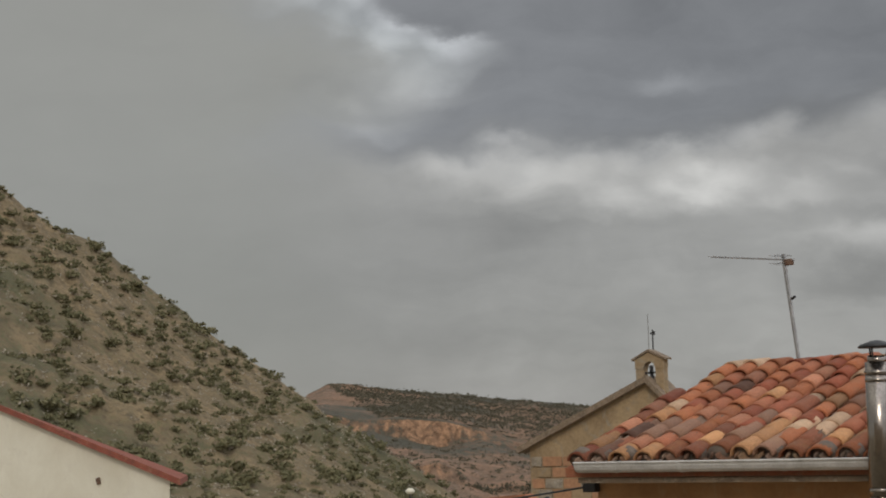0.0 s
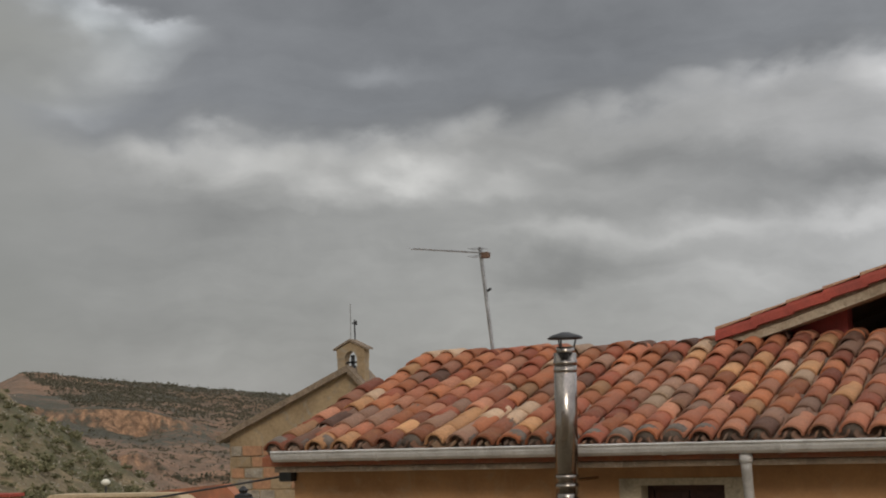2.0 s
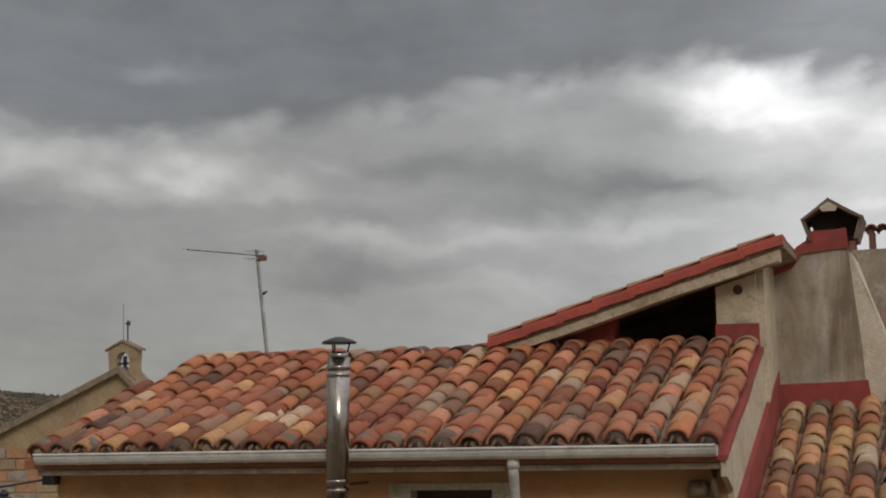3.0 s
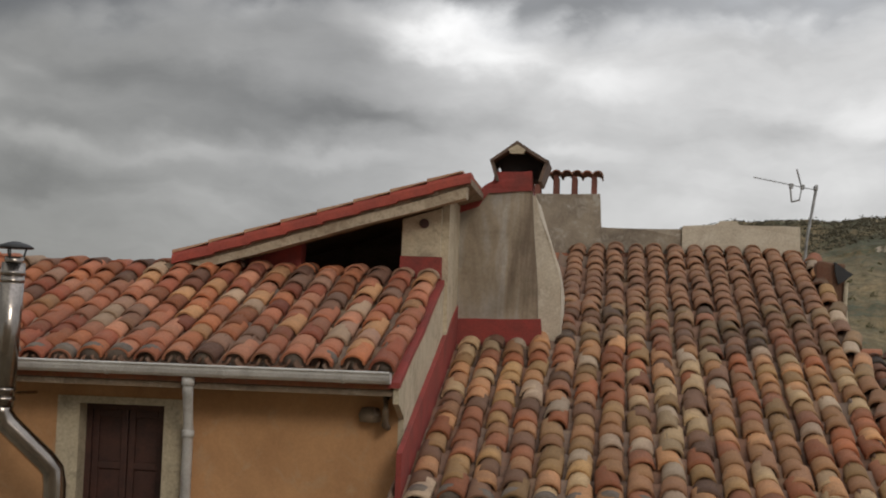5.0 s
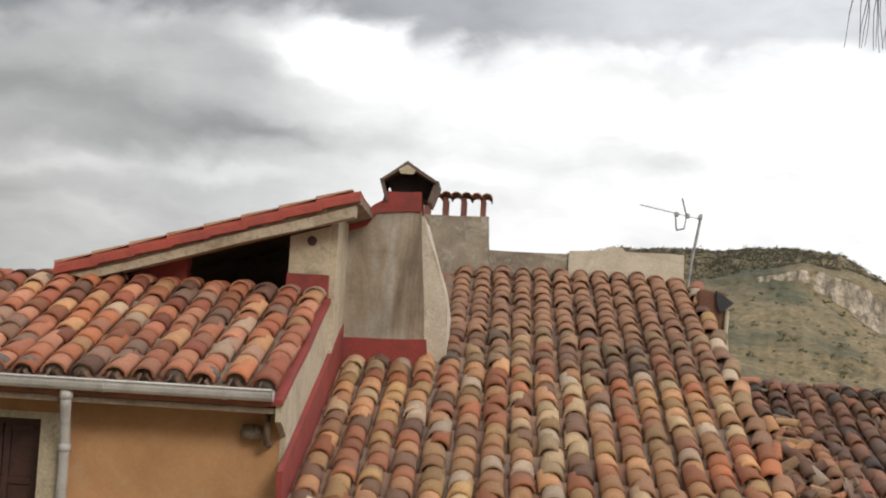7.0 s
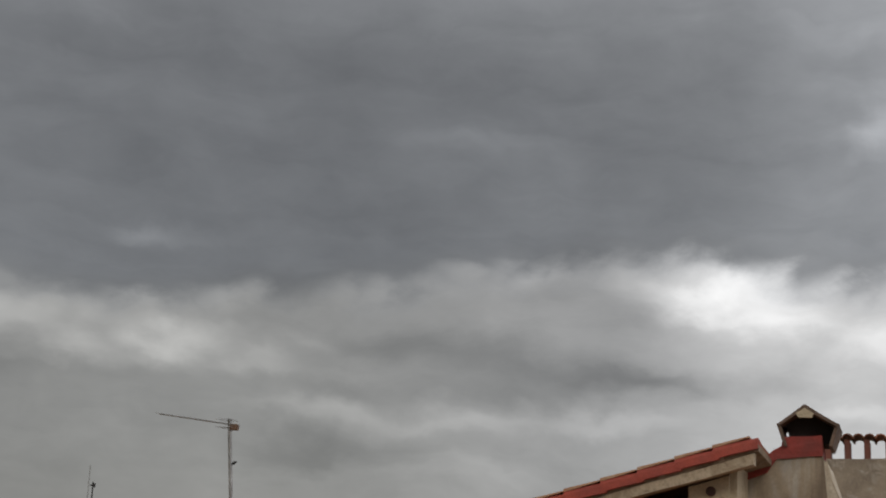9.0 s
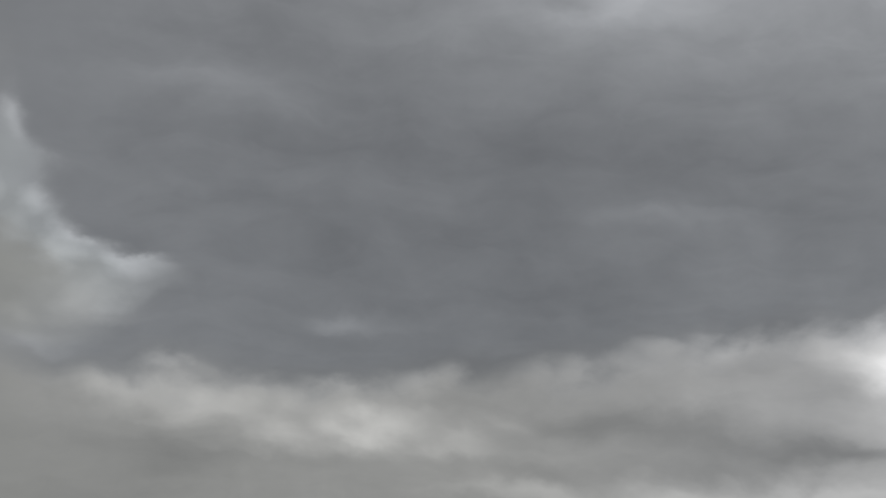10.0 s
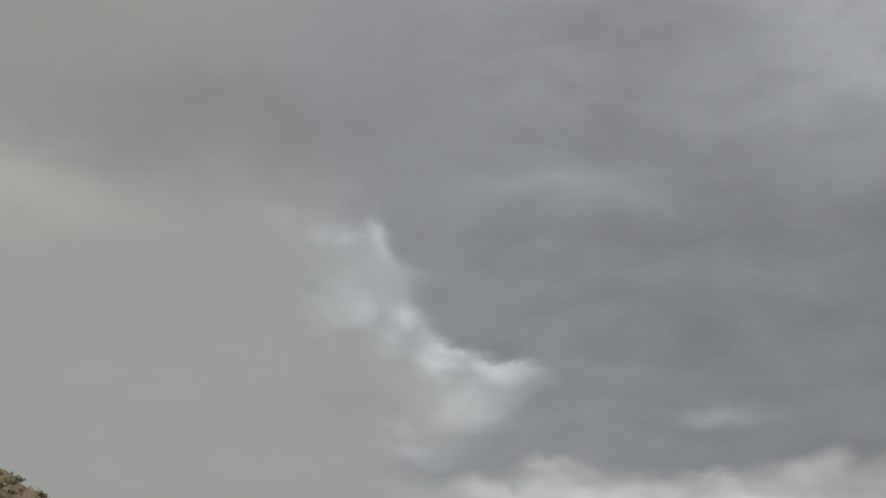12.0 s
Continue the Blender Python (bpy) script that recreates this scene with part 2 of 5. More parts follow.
def lathe(bm, prof, at, seg=16):
    rings = [[bm.verts.new((at[0] + r * math.cos(k * math.tau / seg), at[1] + r * math.sin(k * math.tau / seg), at[2] + z)) for k in range(seg)] for r, z in prof]
    for a, b in zip(rings, rings[1:]):
        for k in range(seg):
            bm.faces.new((a[k], a[(k + 1) % seg], b[(k + 1) % seg], b[k]))
    bm.faces.new(rings[0][::-1])
    bm.faces.new(rings[-1])
    bmesh.ops.recalc_face_normals(bm, faces=bm.faces[:])
    return bm


def ragged(bm, cuts, amount, seed, scale=3.0):
    """Uneven hand-laid surface: cut up and pushed about a little."""
    bmesh.ops.subdivide_edges(bm, edges=bm.edges[:], cuts=cuts, use_grid_fill=True)
    for v in bm.verts:
        v.co += amount * Vector(noise.noise_vector(v.co * scale + Vector((seed, 0, 0))))
    return bm


# ---- the roof tile ----
def tile_mesh(name, mat, r0=0.094, r1=0.081, length=0.36, thick=0.015, seg=7, flare=0.86):
    """A half-round clay tile along +y, wide end at y = 0, crown up."""
    bm = bmesh.new()
    rows = []
    for r, y in ((r0, 0.0), (r0 * 0.9 + r1 * 0.1, 0.1), (r1, length)):
        out = [bm.verts.new((r * math.cos(a), y, flare * r * math.sin(a))) for a in [math.pi * k / seg for k in range(seg + 1)]]
        inn = [bm.verts.new(((r - thick) * math.cos(a), y, flare * (r - thick) * math.sin(a))) for a in [math.pi * k / seg for k in range(seg + 1)]]
        rows.append((out, inn))
    for (a, ai), (b, bi) in zip(rows, rows[1:]):
        for k in range(seg):
            bm.faces.new((a[k], b[k], b[k + 1], a[k + 1]))
        bm.faces.new((a[0], ai[0], bi[0], b[0]))
        bm.faces.new((a[seg], b[seg], bi[seg], ai[seg]))
    a, ai = rows[0]
    b, bi = rows[2]
    for k in range(seg):
        bm.faces.new((a[k], a[k + 1], ai[k + 1], ai[k]))
        bm.faces.new((ai[k], ai[k + 1], bi[k + 1], bi[k]))
    bmesh.ops.recalc_face_normals(bm, faces=bm.faces[:])
    me = bpy.data.meshes.new(name)
    bm.to_mesh(me)
    bm.free()
    for p in me.polygons:
        p.use_smooth = len(p.vertices) == 4 and abs(p.normal.y) < 0.5
    me.materials.append(mat)
    return me


def joined_tiles(name, src, poses, mat, parent):
    """Many tiles in one mesh, for those past counting."""
    n = len(src.vertices)
    co = np.empty(n * 3)
    src.vertices.foreach_get("co", co)
    co = np.c_[co.reshape(-1, 3), np.ones(n)]
    faces = [tuple(p.vertices) for p in src.polygons]
    vs, fs = [], []
    for i, m in enumerate(poses):
        vs.append((co @ np.array(m).T)[:, :3])
        fs += [tuple(v + i * n for v in f) for f in faces]
    me = bpy.data.meshes.new(name)
    me.from_pydata(np.concatenate(vs).tolist(), [], fs)
    for p in me.polygons:
        p.use_smooth = True
    me.materials.append(mat)
    ob = new(name, me)
    ob.parent = parent
    return tagged(ob, kind="stuff")


def tile_roof(parent, x0, x1, y0, z0, slope, rows, pitch, mats, step=0.236, left=None, seed=1, wobble=1.0, limit=300, drop=0.0, skip=None, channel_mat=None, last=1, fill=None):
    """Columns of cover tiles over channel tiles, from the eaves at (x, y0, z0) up the slope. left(s): how far
    the roof starts from x0 at s metres up the slope."""
    rng = random.Random(seed)
    cols = max(1, round((x1 - x0) / pitch))
    pitch = (x1 - x0) / cols
    tilt = radians(slope)
    base = Matrix.Translation((0, y0, z0)) @ Matrix.Rotation(tilt, 4, "X")
    covers, channels = [], []
    sag = [rng.uniform(-0.012, 0.012) * wobble for _ in range(cols)]
    for c in range(cols + 1):
        off = rng.uniform(-0.03, 0.03) * wobble
        for r in range(rows):
            s = r * step + off
            if left is not None and x0 + (c + 0.75) * pitch < left(s):
                continue
            xx = x0 + (c + 0.5) * pitch
            if skip is not None and skip(xx, s):
                continue
            j = lambda a: rng.uniform(-a, a) * wobble
            dip = -0.03 * math.sin(math.pi * min(1, r / max(rows, 1))) * wobble + 0.012 * math.sin(2.1 * xx + 0.9 * s)
            if c < cols:
                m = base @ Matrix.Translation((xx + j(0.010), s + j(0.018), 0.068 + sag[c] + j(0.005) + dip)) @ Matrix.Rotation(radians(-2.4 + j(0.5) - (9 if r == rows - 1 else 0)), 4, "X") @ Matrix.Rotation(radians(j(3.5)), 4, "Z") @ Matrix.Rotation(radians(j(4.0)), 4, "Y")
                m = m @ Matrix.Diagonal((1 + j(0.06), 1, 1 + j(0.09), 1))
                covers.append((s, rng.random(), m))
            if r % 2 == 0 and r < rows - 2 and c < cols + last and (left is None or x0 + (c - 0.4) * pitch > left(s + 0.45)):
                m = base @ Matrix.Translation((x0 + c * pitch + j(0.006), s - 0.03 + j(0.01), 0.088 + dip)) @ Matrix.Rotation(radians(2.0), 4, "X") @ Matrix.Rotation(math.pi, 4, "Y")
                m = m @ Matrix.Diagonal((1.0, 1.4, 0.85, 1))
                channels.append(m)
    covers.sort(key=lambda q: q[0])
    rest = [[] for _ in mats]
    for i, (s, u, m) in enumerate(covers):
        k = 0
        for q, (mesh, upto) in enumerate(mats):
            if s + 0.25 * (u - 0.5) < upto:
                k = q
                break
        if i < limit:
            ob = new("tile", mats[k][0])
            ob.parent = parent
            ob.matrix_basis = m
        else:
            rest[k].append(m)
    for k, ms in enumerate(rest):
        if ms:
            joined_tiles("upper_tiles", mats[k][0], ms, mats[k][0].materials[0], parent)
    if fill is not None:
        # mortar stopping the ends of the lowest covers
        plugs = [base @ Matrix.Translation((x0 + (c + 0.5) * pitch, rng.uniform(0.02, 0.04), 0.060 + sag[c])) for c in range(cols)]
        joined_tiles("eaves_mortar", fill, plugs, fill.materials[0], parent)
    joined_tiles("channel_tiles", mats[0][0], channels, channel_mat or mats[0][0].materials[0], parent)


# ---- materials ----
def spotted(name, light, dark, scale, fine, rough=0.9, lift=0.004, metal=0.0, third=None, speck=0.5):
    """Weathered surface: broad stains and fine grain."""
    m, nt, b = nodes_of(name)
    at = world_place(nt)
    broad = noise_tex(nt, scale, 5, 0.65, at, 0.4)
    grain = noise_tex(nt, fine, 6, 0.7, at)
    c = ramp(nt, broad, [(0.33, dark), (0.62, light)])
    if third:
        c = mix(nt, maths(nt, "MULTIPLY", ramp(nt, noise_tex(nt, scale * 2.7, 5, 0.7, at, 1.0), [(0.52, (0, 0, 0)), (0.68, (1, 1, 1))]), 0.8), c, third)
    c = mix(nt, speck, c, ramp(nt, grain, [(0.3, (0.3, 0.3, 0.3)), (0.7, (0.72, 0.72, 0.72))]), "OVERLAY")
    nt.links.new(c, b.inputs["Base Color"])
    b.inputs["Roughness"].default_value = rough
    b.inputs["Metallic"].default_value = metal
    bump(nt, b, grain, 0.6, lift)
    return m


def clay(name, stops, lichen, amount, per="object", gain=1.0, dark=0.6):
    """Fired clay tiles, each burnt a little differently, with lichen and soot."""
    m, nt, b = nodes_of(name)
    at = world_place(nt)
    if per == "object":
        r = nt.nodes.new("ShaderNodeObjectInfo").outputs["Random"]
    else:
        r = nt.nodes.new("ShaderNodeNewGeometry").outputs["Random Per Island"]
    c = ramp(nt, r, stops, "CONSTANT")
    # a second shuffle of the same number for lightness
    r2 = maths(nt, "FRACT", maths(nt, "MULTIPLY", r, 37.3))
    c = mix(nt, 1.0, c, ramp(nt, r2, [(0.0, (0.42 * gain, 0.39 * gain, 0.38 * gain)), (0.6, (0.85 * gain, 0.78 * gain, 0.73 * gain)), (1.0, (1.22 * gain, 1.15 * gain, 1.08 * gain))]), "MULTIPLY")
    patch = noise_tex(nt, 9.0, 6, 0.7, at, 0.8)
    c = mix(nt, maths(nt, "MULTIPLY", ramp(nt, patch, [(0.45, (0, 0, 0)), (0.72, (1, 1, 1))]), amount), c, lichen)
    drift = noise_tex(nt, 1.3, 4, 0.6, at, 0.6)
    c = mix(nt, maths(nt, "MULTIPLY", ramp(nt, maths(nt, "ADD", maths(nt, "MULTIPLY", drift, 0.7), maths(nt, "MULTIPLY", r2, 0.3)), [(0.50, (0, 0, 0)), (0.66, (1, 1, 1))]), dark), c, (0.15, 0.077, 0.052))
    moss = noise_tex(nt, 5.0, 5, 0.65, at, 0.5)
    c = mix(nt, maths(nt, "MULTIPLY", ramp(nt, moss, [(0.54, (0, 0, 0)), (0.70, (1, 1, 1))]), 0.5 * amount), c, (0.36, 0.235, 0.095))
    grain = noise_tex(nt, 70.0, 5, 0.7, at)
    c = mix(nt, 0.55, c, ramp(nt, grain, [(0.3, (0.25, 0.25, 0.25)), (0.7, (0.72, 0.72, 0.72))]), "OVERLAY")
    nt.links.new(c, b.inputs["Base Color"])
    b.inputs["Roughness"].default_value = 0.88
    bump(nt, b, grain, 0.5, 0.004)
    return m


ORANGE, RED, TAN, PINK = (0.47, 0.17, 0.075), (0.36, 0.105, 0.055), (0.58, 0.315, 0.15), (0.55, 0.245, 0.145)
BROWN, GREY, CREAM, SOOT = (0.20, 0.10, 0.065), (0.22, 0.17, 0.14), (0.60, 0.47, 0.30), (0.09, 0.065, 0.055)
NEWER = [(0.0, RED), (0.14, ORANGE), (0.38, PINK), (0.54, (0.44, 0.16, 0.085)), (0.70, TAN), (0.80, BROWN), (0.88, (0.34, 0.2, 0.14)), (0.94, (0.58, 0.42, 0.29))]
MIXED = [(0.0, TAN), (0.20, (0.50, 0.27, 0.14)), (0.38, ORANGE), (0.52, (0.38, 0.155, 0.08)), (0.64, (0.58, 0.43, 0.25)), (0.72, (0.46, 0.29, 0.13)), (0.84, (0.22, 0.125, 0.08)), (0.92, (0.62, 0.50, 0.37))]
OLDER = [(0.0, (0.27, 0.135, 0.08)), (0.22, (0.36, 0.19, 0.11)), (0.42, (0.33, 0.22, 0.12)), (0.56, (0.40, 0.16, 0.09)), (0.70, (0.46, 0.30, 0.16)), (0.86, (0.17, 0.105, 0.075))]
RUINED = [(0.0, SOOT), (0.14, (0.14, 0.08, 0.06)), (0.34, (0.20, 0.095, 0.062)), (0.56, (0.24, 0.11, 0.07)), (0.76, (0.33, 0.135, 0.075)), (0.90, (0.40, 0.20, 0.11))]
clay_newer = clay("clay_newer", NEWER, (0.22, 0.15, 0.11), 0.3, "object", 1.02, 0.3)
clay_mixed = clay("clay_mixed", MIXED, (0.20, 0.12, 0.075), 0.28, "object", 1.12)
clay_older = clay("clay_older", OLDER, (0.16, 0.135, 0.09), 0.6)
clay_older_joined = clay("clay_older_joined", OLDER, (0.16, 0.135, 0.09), 0.6, "island")
clay_ruined = clay("clay_ruined", RUINED, (0.09, 0.08, 0.06), 0.6)
clay_channel = clay("clay_channel", [(0.0, (0.28, 0.17, 0.12)), (0.4, (0.3, 0.22, 0.17)), (0.7, (0.26, 0.14, 0.09)), (0.9, (0.40, 0.27, 0.17))], (0.12, 0.09, 0.07), 0.6, "island")
clay_plain = clay("clay_plain", [(0.0, (0.4, 0.15, 0.08)), (0.5, (0.42, 0.2, 0.12)), (0.8, BROWN)], (0.2, 0.15, 0.1), 0.5, "island")
render_ochre = spotted("render_ochre", (0.56, 0.305, 0.145), (0.41, 0.215, 0.10), 1.5, 45, third=(0.50, 0.315, 0.18), speck=0.18, lift=0.002)
render_white = spotted("render_white", (0.82, 0.78, 0.66), (0.72, 0.67, 0.55), 0.8, 30, third=(0.72, 0.67, 0.56), speck=0.2)
render_cream = spotted("render_cream", (0.55, 0.47, 0.34), (0.40, 0.33, 0.23), 2.5, 45, third=(0.3, 0.25, 0.18))
cement = spotted("cement", (0.37, 0.31, 0.235), (0.19, 0.155, 0.12), 2.4, 50, third=(0.45, 0.41, 0.35), speck=0.35)
red_paint = spotted("red_paint", (0.30, 0.045, 0.035), (0.20, 0.04, 0.032), 4.0, 60, rough=0.75)
red_tile = spotted("red_tile", (0.38, 0.07, 0.045), (0.27, 0.055, 0.04), 5.0, 60, rough=0.8)
zinc = spotted("zinc", (0.66, 0.64, 0.62), (0.48, 0.46, 0.44), 6.0, 80, rough=0.5, lift=0.001)
# parapet plaster, and the chimney flank with its side light painted in
mortar = spotted("mortar", (0.60, 0.53, 0.42), (0.46, 0.39, 0.30), 3.0, 50, third=(0.66, 0.60, 0.50))
steel = spotted("steel", (0.38, 0.335, 0.30), (0.27, 0.235, 0.21), 5.0, 90, rough=0.22, lift=0.0003, metal=1.0)
iron = spotted("iron", (0.03, 0.03, 0.032), (0.018, 0.018, 0.02), 8.0, 90, rough=0.5, lift=0.001)
wood_dark = spotted("wood_dark", (0.075, 0.03, 0.022), (0.045, 0.02, 0.016), 6.0, 60, rough=0.6, lift=0.002)
wood_beam = spotted("wood_beam", (0.26, 0.19, 0.13), (0.15, 0.11, 0.075), 5.0, 50, third=(0.38, 0.32, 0.25))
# near black, for soot and shade in the chimney mouth
soot = spotted("soot", (0.035, 0.029, 0.025), (0.022, 0.018, 0.016), 4, 40)

# ---- the ground and the hills ----
def polar(az, d, z):
    return Vector((d * math.sin(radians(az)), d * math.cos(radians(az)), z))


def terrain(name, mat, azs, rows, count, steps, rough, scale, label, seed=0):
    """A hillside seen across a valley. rows: from foot to crest and down behind, each (distance, angles of sight at azs)."""
    bm = bmesh.new()
    lo, hi = azs[0], azs[-1]
    grid = []
    for i in range(count + 1):
        az = lo + (hi - lo) * i / count
        ds = [float(r[0]) for r in rows]
        hs = [6 + r[0] * math.tan(radians(float(np.interp(az, azs, r[1])))) for r in rows]
        line = []
        for j in range(steps + 1):
            u = j / steps * (len(rows) - 1)
            d, h = float(np.interp(u, range(len(rows)), ds)), float(np.interp(u, range(len(rows)), hs))
            p = polar(az, d, h)
            n = noise.fractal(Vector((p.x / scale, p.y / scale, p.z / scale + seed)), 0.9, 2.1, 6)
            n2 = noise.noise(Vector((p.x / scale * 5, p.y / scale * 5, p.z / scale * 5 + seed)))
            p.z += rough * (n + 0.25 * n2)
            out = polar(az, 1, 0)
            p += out * rough * 1.2 * noise.noise(Vector((az * 2.6, p.z / scale * 3, seed + 7)))
            line.append(bm.verts.new(p))
        grid.append(line)
    for a, b in zip(grid, grid[1:]):
        for j in range(steps):
            bm.faces.new((a[j], b[j], b[j + 1], a[j + 1]))
    bmesh.ops.recalc_face_normals(bm, faces=bm.faces[:])
    me_ob = part(name, bm, mat, smooth=True)
    return tagged(me_ob, label, "hill", kind="structure")


def hill_mat(name, soil, soil2, rock, scrub, bands, scrub_at, steep_at, scale, tall_by=0.3):
    """Dry hillside: soil with scrub, bare rock where it is steep."""
    m, nt, b = nodes_of(name)
    g = nt.nodes.new("ShaderNodeNewGeometry")
    at = g.outputs["Position"]
    big = noise_tex(nt, 1 / scale, 6, 0.65, at, 0.5)
    mid = noise_tex(nt, 6 / scale, 6, 0.7, at, 0.3)
    fine = noise_tex(nt, 30 / scale, 5, 0.75, at)
    c = ramp(nt, mid, [(0.35, soil2), (0.6, soil)])
    c = mix(nt, ramp(nt, maths(nt, "ADD", maths(nt, "MULTIPLY", big, 0.6), maths(nt, "MULTIPLY", fine, 0.4)), [(scrub_at, (0, 0, 0)), (scrub_at + 0.05, (1, 1, 1))]), c, scrub)
    sep = add(nt, "ShaderNodeSeparateXYZ", Vector=g.outputs["Normal"])
    steep = maths(nt, "ADD", maths(nt, "SUBTRACT", 1.0, sep.outputs["Z"]), maths(nt, "MULTIPLY", maths(nt, "SUBTRACT", mid, 0.5), bands))
    tall = add(nt, "ShaderNodeVectorMath", Vector=at)
    tall.operation = "MULTIPLY"
    tall.inputs[1].default_value = (1.0, 1.0, tall_by)
    rocks = ramp(nt, noise_tex(nt, 14 / scale, 6, 0.7, tall.outputs[0], 1.2), [(0.36, tuple(0.4 * v for v in rock)), (0.5, rock), (0.66, tuple(1.25 * v for v in rock))])
    c = mix(nt, ramp(nt, steep, [(steep_at, (0, 0, 0)), (steep_at + 0.12, (1, 1, 1))]), c, rocks)
    c = mix(nt, 0.85, c, ramp(nt, fine, [(0.34, (0.22, 0.22, 0.22)), (0.66, (0.75, 0.75, 0.75))]), "OVERLAY")
    nt.links.new(c, b.inputs["Base Color"])
    b.inputs["Roughness"].default_value = 0.95
    bump(nt, b, mid, 0.8, 0.05 * scale)
    return m


ground_mat = spotted("ground_mat", (0.30, 0.26, 0.19), (0.20, 0.17, 0.115), 0.02, 0.6)
bm = bmesh.new()
radii = [0.0, 6, 20, 35, 70, 160, 400, 900, 1800, 3600]
rings = [[bm.verts.new(polar(360 * k / 48, r, -0.075 * max(0, min(r, 700) - 20) + (0.8 * noise.noise(polar(7.5 * k, r / 90, 0)) if r > 60 else 0)) ) for k in range(48)] for r in radii[1:]]
mid_v = bm.verts.new((0, 0, 0))
for k in range(48):
    bm.faces.new((mid_v, rings[0][(k + 1) % 48], rings[0][k]))
    for a, b_ in zip(rings, rings[1:]):
        bm.faces.new((a[k], a[(k + 1) % 48], b_[(k + 1) % 48], b_[k]))
bmesh.ops.recalc_face_normals(bm, faces=bm.faces[:])
tagged(part("ground", bm, ground_mat, smooth=True), "dry valley ground of earth and grass round the village", "ground", kind="structure")

near_hill_mat = hill_mat("near_hill_mat", (0.245, 0.178, 0.098), (0.15, 0.118, 0.066), (0.34, 0.29, 0.22), (0.10, 0.092, 0.045), 0.9, 0.52, 0.62, 22)
mesa_mat = hill_mat("mesa_mat", (0.27, 0.16, 0.10), (0.16, 0.11, 0.075), (0.31, 0.18, 0.105), (0.075, 0.07, 0.05), 1.3, 0.50, 0.30, 90, 1.0)
far_hill_mat = hill_mat("far_hill_mat", (0.25, 0.185, 0.098), (0.135, 0.112, 0.06), (0.47, 0.40, 0.32), (0.085, 0.085, 0.05), 0.45, 0.51, 0.45, 60)

AZ = [-80, -66, -54.2, -48.2, -43.0, -39.2, -36, -30]
near_hill = terrain("near_hill", near_hill_mat, AZ, [
    (70, [-9.5] * 8),
    (110, [1.49, 0.49, -1.08, -2.45, -3.71, -4.76, -6.29, -6.87]),
    (170, [12.99, 9.49, 5.97, 2.70, -0.26, -2.36, -4.19, -4.47]),
    (215, [18.99, 14.39, 9.97, 5.60, 1.84, -1.06, -3.19, -5.87]),
    (300, [10.49, 7.49, 4.42, 1.35, -1.71, -3.76, -4.79, -4.87])], 260, 150, 1.5, 16, "steep dry hillside dotted with scrub and stones")
AZM = [-47, -43.6, -42.9, -42.2, -40.6, -39.4, -38, -36.4, -33, -26, -18]
mesa = terrain("mesa", mesa_mat, AZM, [
    (430, [-5.2] * 11),
    (600, [-2.06, -1.70, -1.61, -1.52, -1.74, -1.45, -1.37, -1.79, -1.73, -1.91, -2.01]),
    (606, [-1.56, -1.20, -1.21, -1.22, -1.14, -0.85, -0.67, -1.59, -1.33, -1.51, -1.81]),
    (760, [-0.86, -0.50, -0.11, 0.43, 0.51, 0.20, -0.12, 0.26, -0.73, -0.91, -1.41]),
    (767, [-0.46, 0.50, 1.24, 1.13, 0.86, 0.90, 0.93, 0.56, -0.33, -0.61, -1.11]),
    (920, [-0.06, 0.90, 1.69, 1.88, 1.76, 1.60, 1.43, 1.11, 0.52, -0.01, -0.51]),
    (1000, [0.14, 1.10, 2.04, 2.38, 2.21, 2.05, 1.88, 1.61, 1.12, 0.49, -0.21]),
    (1500, [-1] * 11)], 220, 140, 4.0, 120, "flat-topped mesa with dark woods and orange cliffs", 3)
AZR = [-6, 0, 2.5, 3.6, 6.2, 9.2, 11, 12.2, 13, 14, 15, 16, 17, 17.6, 18.6]
far_hill = terrain("far_hill", far_hill_mat, AZR, [
    (240, [-6] * 15),
    (400, [0.2, 0.8, 1.2, 1.2, 1.2, 1.2, 1.2, 1.1, 1.0, 0.8, 0.5, 0.1, -0.4, -0.8, -2]),
    (520, [1.6, 2.6, 3.1, 3.3, 3.6, 4.1, 4.1, 3.55, 3.1, 2.5, 2.3, 1.8, 1.0, 0.2, -1.5]),
    (522, [1.62, 2.62, 3.12, 3.33, 3.65, 4.2, 4.5, 4.35, 4.2, 3.8, 3.5, 3.1, 2.4, 0.9, -1.2]),
    (600, [2.6, 3.9, 4.72, 4.92, 5.05, 5.3, 5.18, 4.95, 4.75, 4.3, 3.95, 3.5, 2.7, 1.1, -1.0]),
    (800, [0.5] * 15)], 240, 130, 3.4, 45, "sunlit grassy hill with a pale cliff and woods on top", 11)
ridge_mat = hill_mat("ridge_mat", (0.10, 0.10, 0.08), (0.07, 0.07, 0.06), (0.14, 0.13, 0.12), (0.05, 0.055, 0.04), 0.4, 0.5, 0.9, 120)
AZV = [12, 15, 18, 22, 27]
terrain("distant_ridge", ridge_mat, AZV, [
    (900, [-4] * 5), (1300, [2.2, 2.8, 3.3, 3.2, 3.0]), (1700, [1] * 5)], 60, 30, 4, 90, "dark distant wooded ridge beyond the valley", 5)


